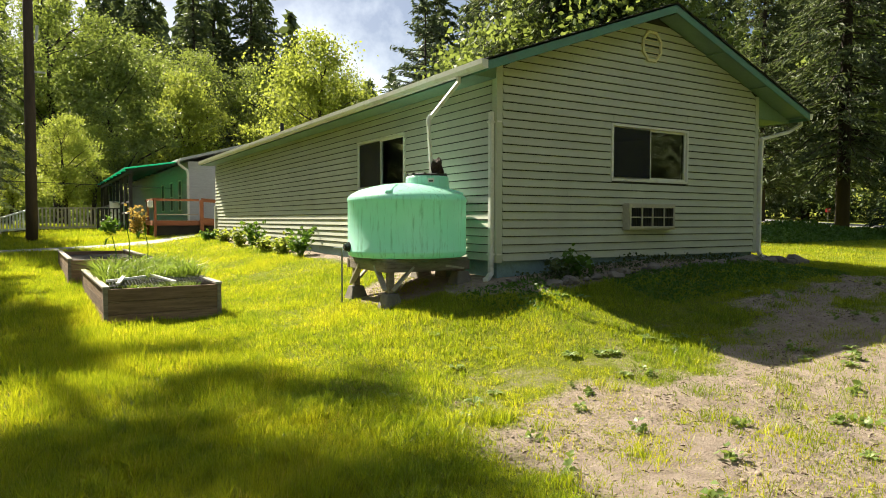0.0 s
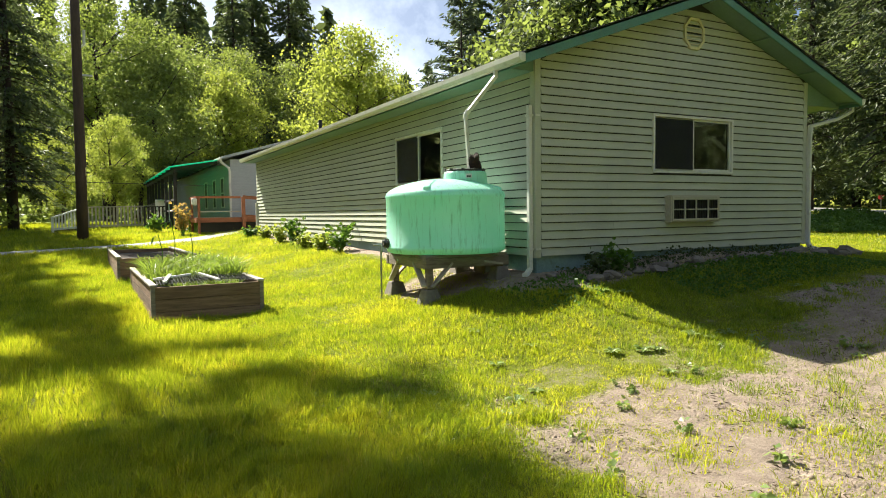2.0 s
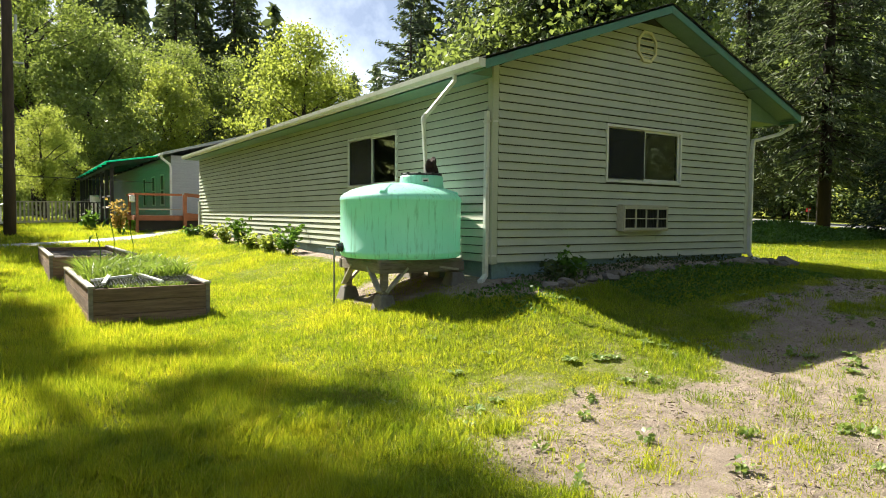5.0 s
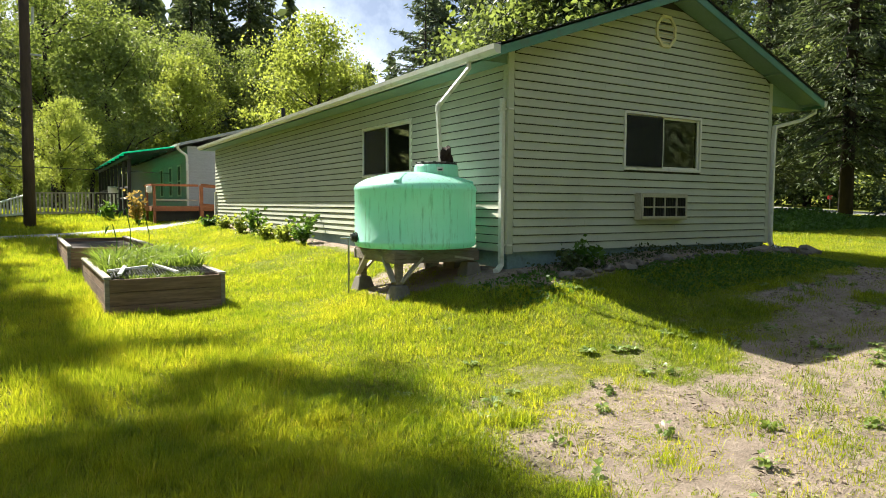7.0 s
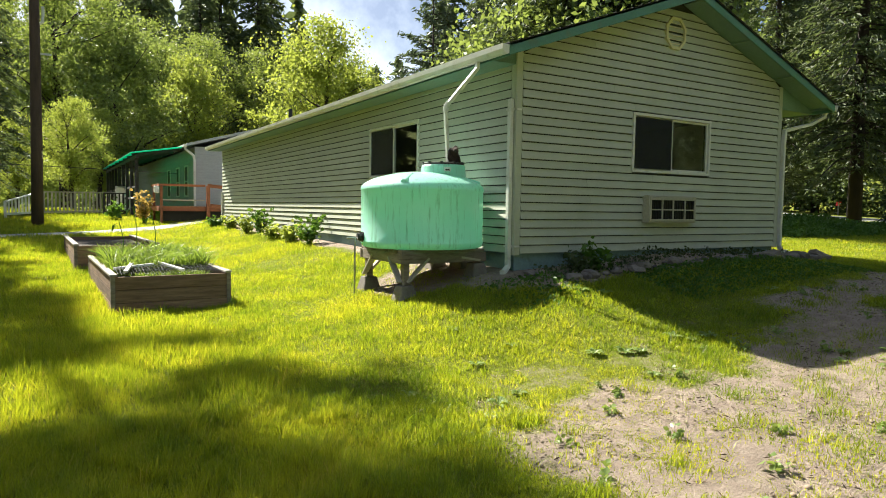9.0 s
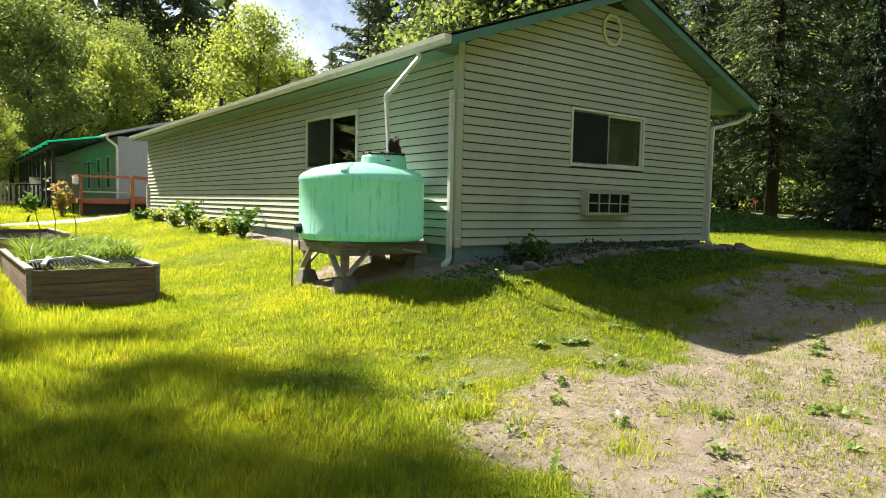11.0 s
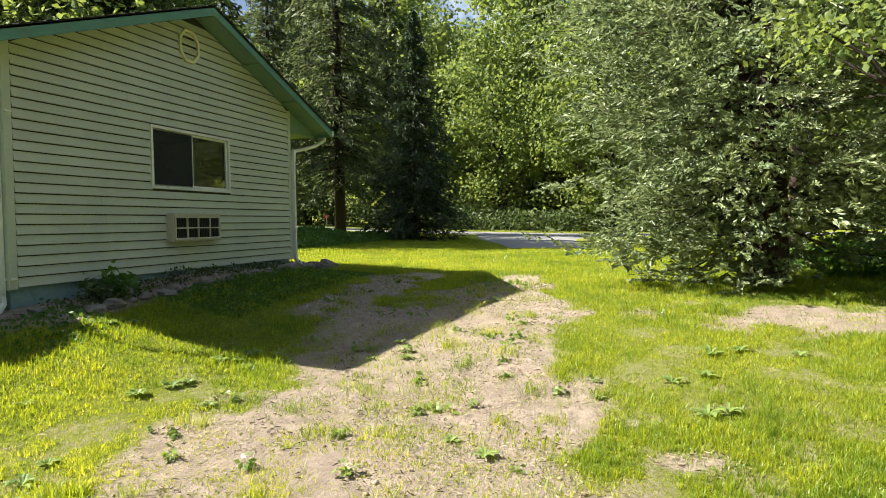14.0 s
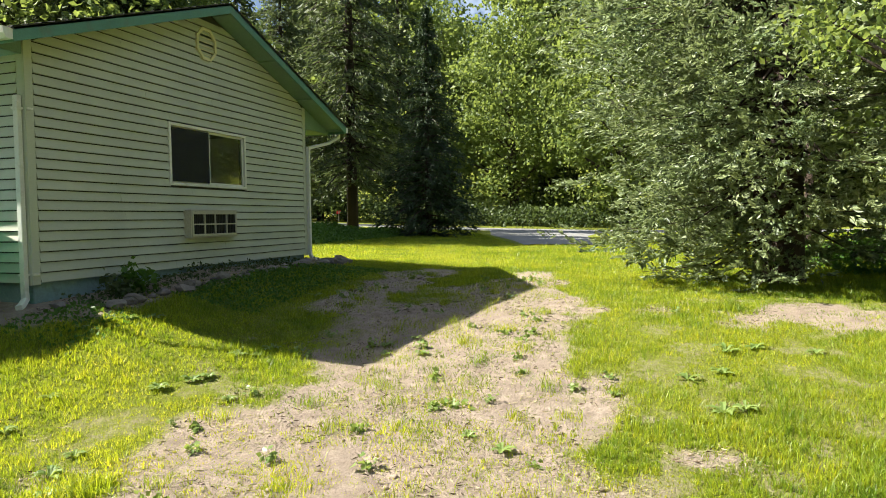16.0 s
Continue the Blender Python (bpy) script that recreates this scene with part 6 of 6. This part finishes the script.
grass_field(22000, 0.2, 1.7, 2.0, 1.0, 403, -10, 350)


def straw_litter():
    rng = np.random.default_rng(420)
    n = 26000
    r = 2.0 + 9 * rng.uniform(0, 1, n) ** 0.8
    a = np.radians(rng.uniform(-10, 112, n))
    x, y = -5.4 + r * np.sin(a), -7.2 + r * np.cos(a)
    k = (bare(x, y) > 0.15) & (mottle(x, y, 0.8, 61) > 0.42) & ~inside(x, y, 0, HX, 0, HY)
    x, y = x[k], y[k]
    c = np.stack((x, y, ground_height(x, y) + rng.uniform(0.004, 0.018, len(x))), 1)
    b = rng.uniform(0, math.tau, len(x))
    ax = np.stack((np.cos(b), np.sin(b), np.zeros(len(x))), 1) * 4
    ob = new("dry_straw", big_mesh("dry_straw", *leaves(c, 0.055, rng, aspect=0.10, axis=ax), STRAW))
    tagged(ob, "dry grass clippings strewn over bare soil", "straw", kind="stuff")


straw_litter()


def dead_litter():
    """Brown dead stems and leaf bits lying on the soil."""
    rng = np.random.default_rng(424)
    n = 9000
    x, y = rng.uniform(-4.0, 6.2, n), rng.uniform(-8.5, -0.05, n)
    k = (bare(x, y) > 0.2) & (mottle(x, y, 0.5, 66) > 0.5)
    x, y = x[k], y[k]
    c = np.stack((x, y, ground_height(x, y) + rng.uniform(0.003, 0.014, len(x))), 1)
    b = rng.uniform(0, math.tau, len(x))
    ax = np.stack((np.cos(b), np.sin(b), rng.normal(size=len(x)) * 0.2), 1) * 3
    ob = new("dead_stems", big_mesh("dead_stems", *leaves(c, 0.06, rng, aspect=0.14, axis=ax), DEADSTEM))
    tagged(ob, "brown dead stems scattered on the worn soil", "litter", kind="stuff")


dead_litter()


def soil_crumbs():
    """Small clods of earth, each an uneven eight-sided lump."""
    rng = np.random.default_rng(427)
    n = 7000
    x, y = rng.uniform(-4.0, 6.0, n), rng.uniform(-8.5, -1.0, n)
    k = (bare(x, y) > 0.3) & (mottle(x, y, 0.9, 68) > 0.46)
    x, y = x[k], y[k]
    n = len(x)
    r = rng.uniform(0.004, 0.016, n) * np.where(rng.uniform(0, 1, n) < 0.06, 2.0, 1.0)
    c = np.stack((x, y, ground_height(x, y) + r * 0.2), 1)
    unit = np.array(((1, 0, 0), (0, 1, 0), (-1, 0, 0), (0, -1, 0), (0, 0, 0.7), (0, 0, -0.7)), float)
    v = (c[:, None] + unit[None] * r[:, None, None] * rng.uniform(0.6, 1.3, (n, 6, 1))).reshape(-1, 3)
    f = np.array(((0, 1, 4), (1, 2, 4), (2, 3, 4), (3, 0, 4), (1, 0, 5), (2, 1, 5), (3, 2, 5), (0, 3, 5))).ravel()
    loops = (np.arange(n)[:, None] * 6 + f[None]).ravel()
    tagged(new("soil_crumbs", big_mesh("soil_crumbs", v, loops, np.full(8 * n, 3), CLOD)), "crumbs and clods of dry pinkish soil", "soil", kind="stuff")


soil_crumbs()


def rosette(x, y, r, n, seed, label, mat):
    """A flat weed of long leaves round a crown; each leaf a folded strip that arches over."""
    rng = np.random.default_rng(seed)
    t = thing("rosette_weed", label, "weed", "leafy weeds in the grass", at=Matrix.Translation((x, y, gz(x, y) - 0.004)))
    g = Geo()
    for k in range(n):
        a = k * 2.4 + rng.normal() * 0.25
        L, w, up = r * rng.uniform(0.7, 1.15), r * rng.uniform(0.13, 0.22), rng.uniform(0.6, 1.5)
        d, s = Vector((math.cos(a), math.sin(a), 0)), Vector((-math.sin(a), math.cos(a), 0))
        vs = []
        for u, ww in ((0.05, 0.3), (0.4, 0.85), (0.75, 1.0), (1.0, 0.1)):
            p = d * L * u + Vector((0, 0, L * (up * u - 0.75 * up * u * u) + 0.006))
            vs += [p - s * w * ww + Vector((0, 0, w * 0.35 * ww)), p, p + s * w * ww + Vector((0, 0, w * 0.35 * ww))]
        g.add(vs, [(3 * i + j, 3 * i + j + 1, 3 * i + j + 4, 3 * i + j + 3) for i in range(3) for j in range(2)])
    part("leaf_rosette", g, mat, t)
    return t


rng = np.random.default_rng(430)
for k, (x, y, r) in enumerate(((-0.75, -2.75, 0.20), (-0.95, -2.6, 0.17), (-0.5, -2.85, 0.14), (0.05, -2.72, 0.17), (0.2, -2.9, 0.12), (0.42, -2.85, 0.2), (0.05, -3.1, 0.11), (-0.9, -3.4, 0.12), (0.75, -4.15, 0.12), (1.3, -4.25, 0.14), (1.0, -4.0, 0.15),
                               (0.75, -4.55, 0.16), (-1.0, -5.5, 0.13), (-1.25, -5.9, 0.17), (-0.2, -7.4, 0.22), (-0.05, -7.6, 0.17), (0.5, -7.2, 0.2), (0.7, -7.5, 0.18), (1.4, -7.6, 0.22), (1.6, -7.9, 0.2), (1.5, -8.4, 0.16), (0.0, -6.6, 0.12), (-2.1, -2.2, 0.16),
                               (-2.5, -3.1, 0.18), (-2.7, -3.3, 0.15), (-2.2, -2.9, 0.14), (-3.1, -2.6, 0.15), (-1.5, -2.0, 0.15), (-1.8, -1.2, 0.16), (0.4, -1.4, 0.2), (0.1, -1.2, 0.18), (-0.4, -1.1, 0.17), (2.6, -2.2, 0.18))):
    rosette(x + rng.normal() * 0.03, y + rng.normal() * 0.03, r * 0.62, int(rng.integers(9, 16)), 440 + k, "broad green weed spreading its leaves over the grass", ROSETTELEAF)


# ---- sign across the road ----
t = thing("road_sign", "small red sign on a post across the road", "sign")
sx, sy = 47.0, 20.5
part("post", Geo().tube([(sx, sy, gz(sx, sy) - 0.1), (sx, sy, gz(sx, sy) + 1.05)], 0.04, 6), STEEL, t)
part("board", Geo().box((sx - 0.02, sy - 0.2, gz(sx, sy) + 0.75), (sx + 0.02, sy + 0.2, gz(sx, sy) + 1.05)), SIGNRED, t)


# ---- siding, board by board ----
def board_mesh(a, b, z, along):
    """One lap of siding from a to b at height z; its lower edge stands proud."""
    # the gap left between laps bares the dark core as a painted shadow line
    prof = ((-0.036, 0.010), (-0.010, COURSE - 0.008), (-0.002, COURSE - 0.008), (-0.002, 0.008), (-0.033, 0.005))
    g = Geo()
    (a0, a1), (b0, b1) = a, b         # ends at the lower and the upper edge
    vs = []
    for lo, hi in ((a0, a1), (b0, b1)):
        for out, up in prof:
            u = lo + (hi - lo) * max(0, up) / COURSE
            vs.append((u, out, z + up) if along == "x" else (out, u, z + up))
    g.add(vs, [(i, (i + 1) % 5, 5 + (i + 1) % 5, 5 + i) for i in range(5)] + [(4, 3, 2, 1, 0), (5, 6, 7, 8, 9)])
    return g


def gable_siding():
    rng = random.Random(7)
    z = -0.015
    while z < roof_under(RIDGE_X) - 0.05:
        mid = z + COURSE / 2
        ends = []
        for zz in (z, z + COURSE):
            half = (RIDGE_Z - 0.14 - zz) / PITCH
            ends.append((max(0.088, RIDGE_X - half), min(HX - 0.088, RIDGE_X + half)))
        if ends[1][1] <= ends[1][0]:
            break
        runs = [((ends[0][0], ends[1][0]), (ends[0][1], ends[1][1]))]
        if WIN_S[2] - 0.05 < mid < WIN_S[3] + 0.05:
            runs = [(runs[0][0], (WIN_S[0], WIN_S[0])), ((WIN_S[1], WIN_S[1]), runs[0][1])]
        for a, b in runs:
            cut = rng.uniform(1.2, 4.8)
            if b[0] - a[0] > 3.5 and a[0] + 0.5 < cut < b[0] - 0.5 and cut < b[1] - 0.3 and cut > a[1] + 0.3:
                part("siding_board", board_mesh(a, (cut, cut), z, "x"), SIDING, wall_south)
                part("siding_board", board_mesh((cut + 0.003, cut + 0.003), b, z, "x"), SIDING, wall_south)
            else:
                part("siding_board", board_mesh(a, b, z, "x"), SIDING, wall_south)
        z += COURSE


def long_siding():
    rng = random.Random(9)
    z = -0.015
    top = ZL - 0.14
    while z < top - 0.02:
        mid = z + COURSE / 2
        runs = [(0.102, HY)]
        if WIN_W[2] - 0.05 < mid < WIN_W[3] + 0.05:
            runs = [(0.102, WIN_W[0]), (WIN_W[1], HY)]
        for a, b in runs:
            u = a
            first = rng.uniform(1.2, 3.6)
            while u < b - 0.01:
                e = min(b, u + first)
                if b - e < 0.5:
                    e = b
                part("siding_board", board_mesh((u, u), (e - 0.002, e - 0.002), z, "y"), SIDING, wall_west)
                u, first = e, 3.66
        z += COURSE


gable_siding()
long_siding()
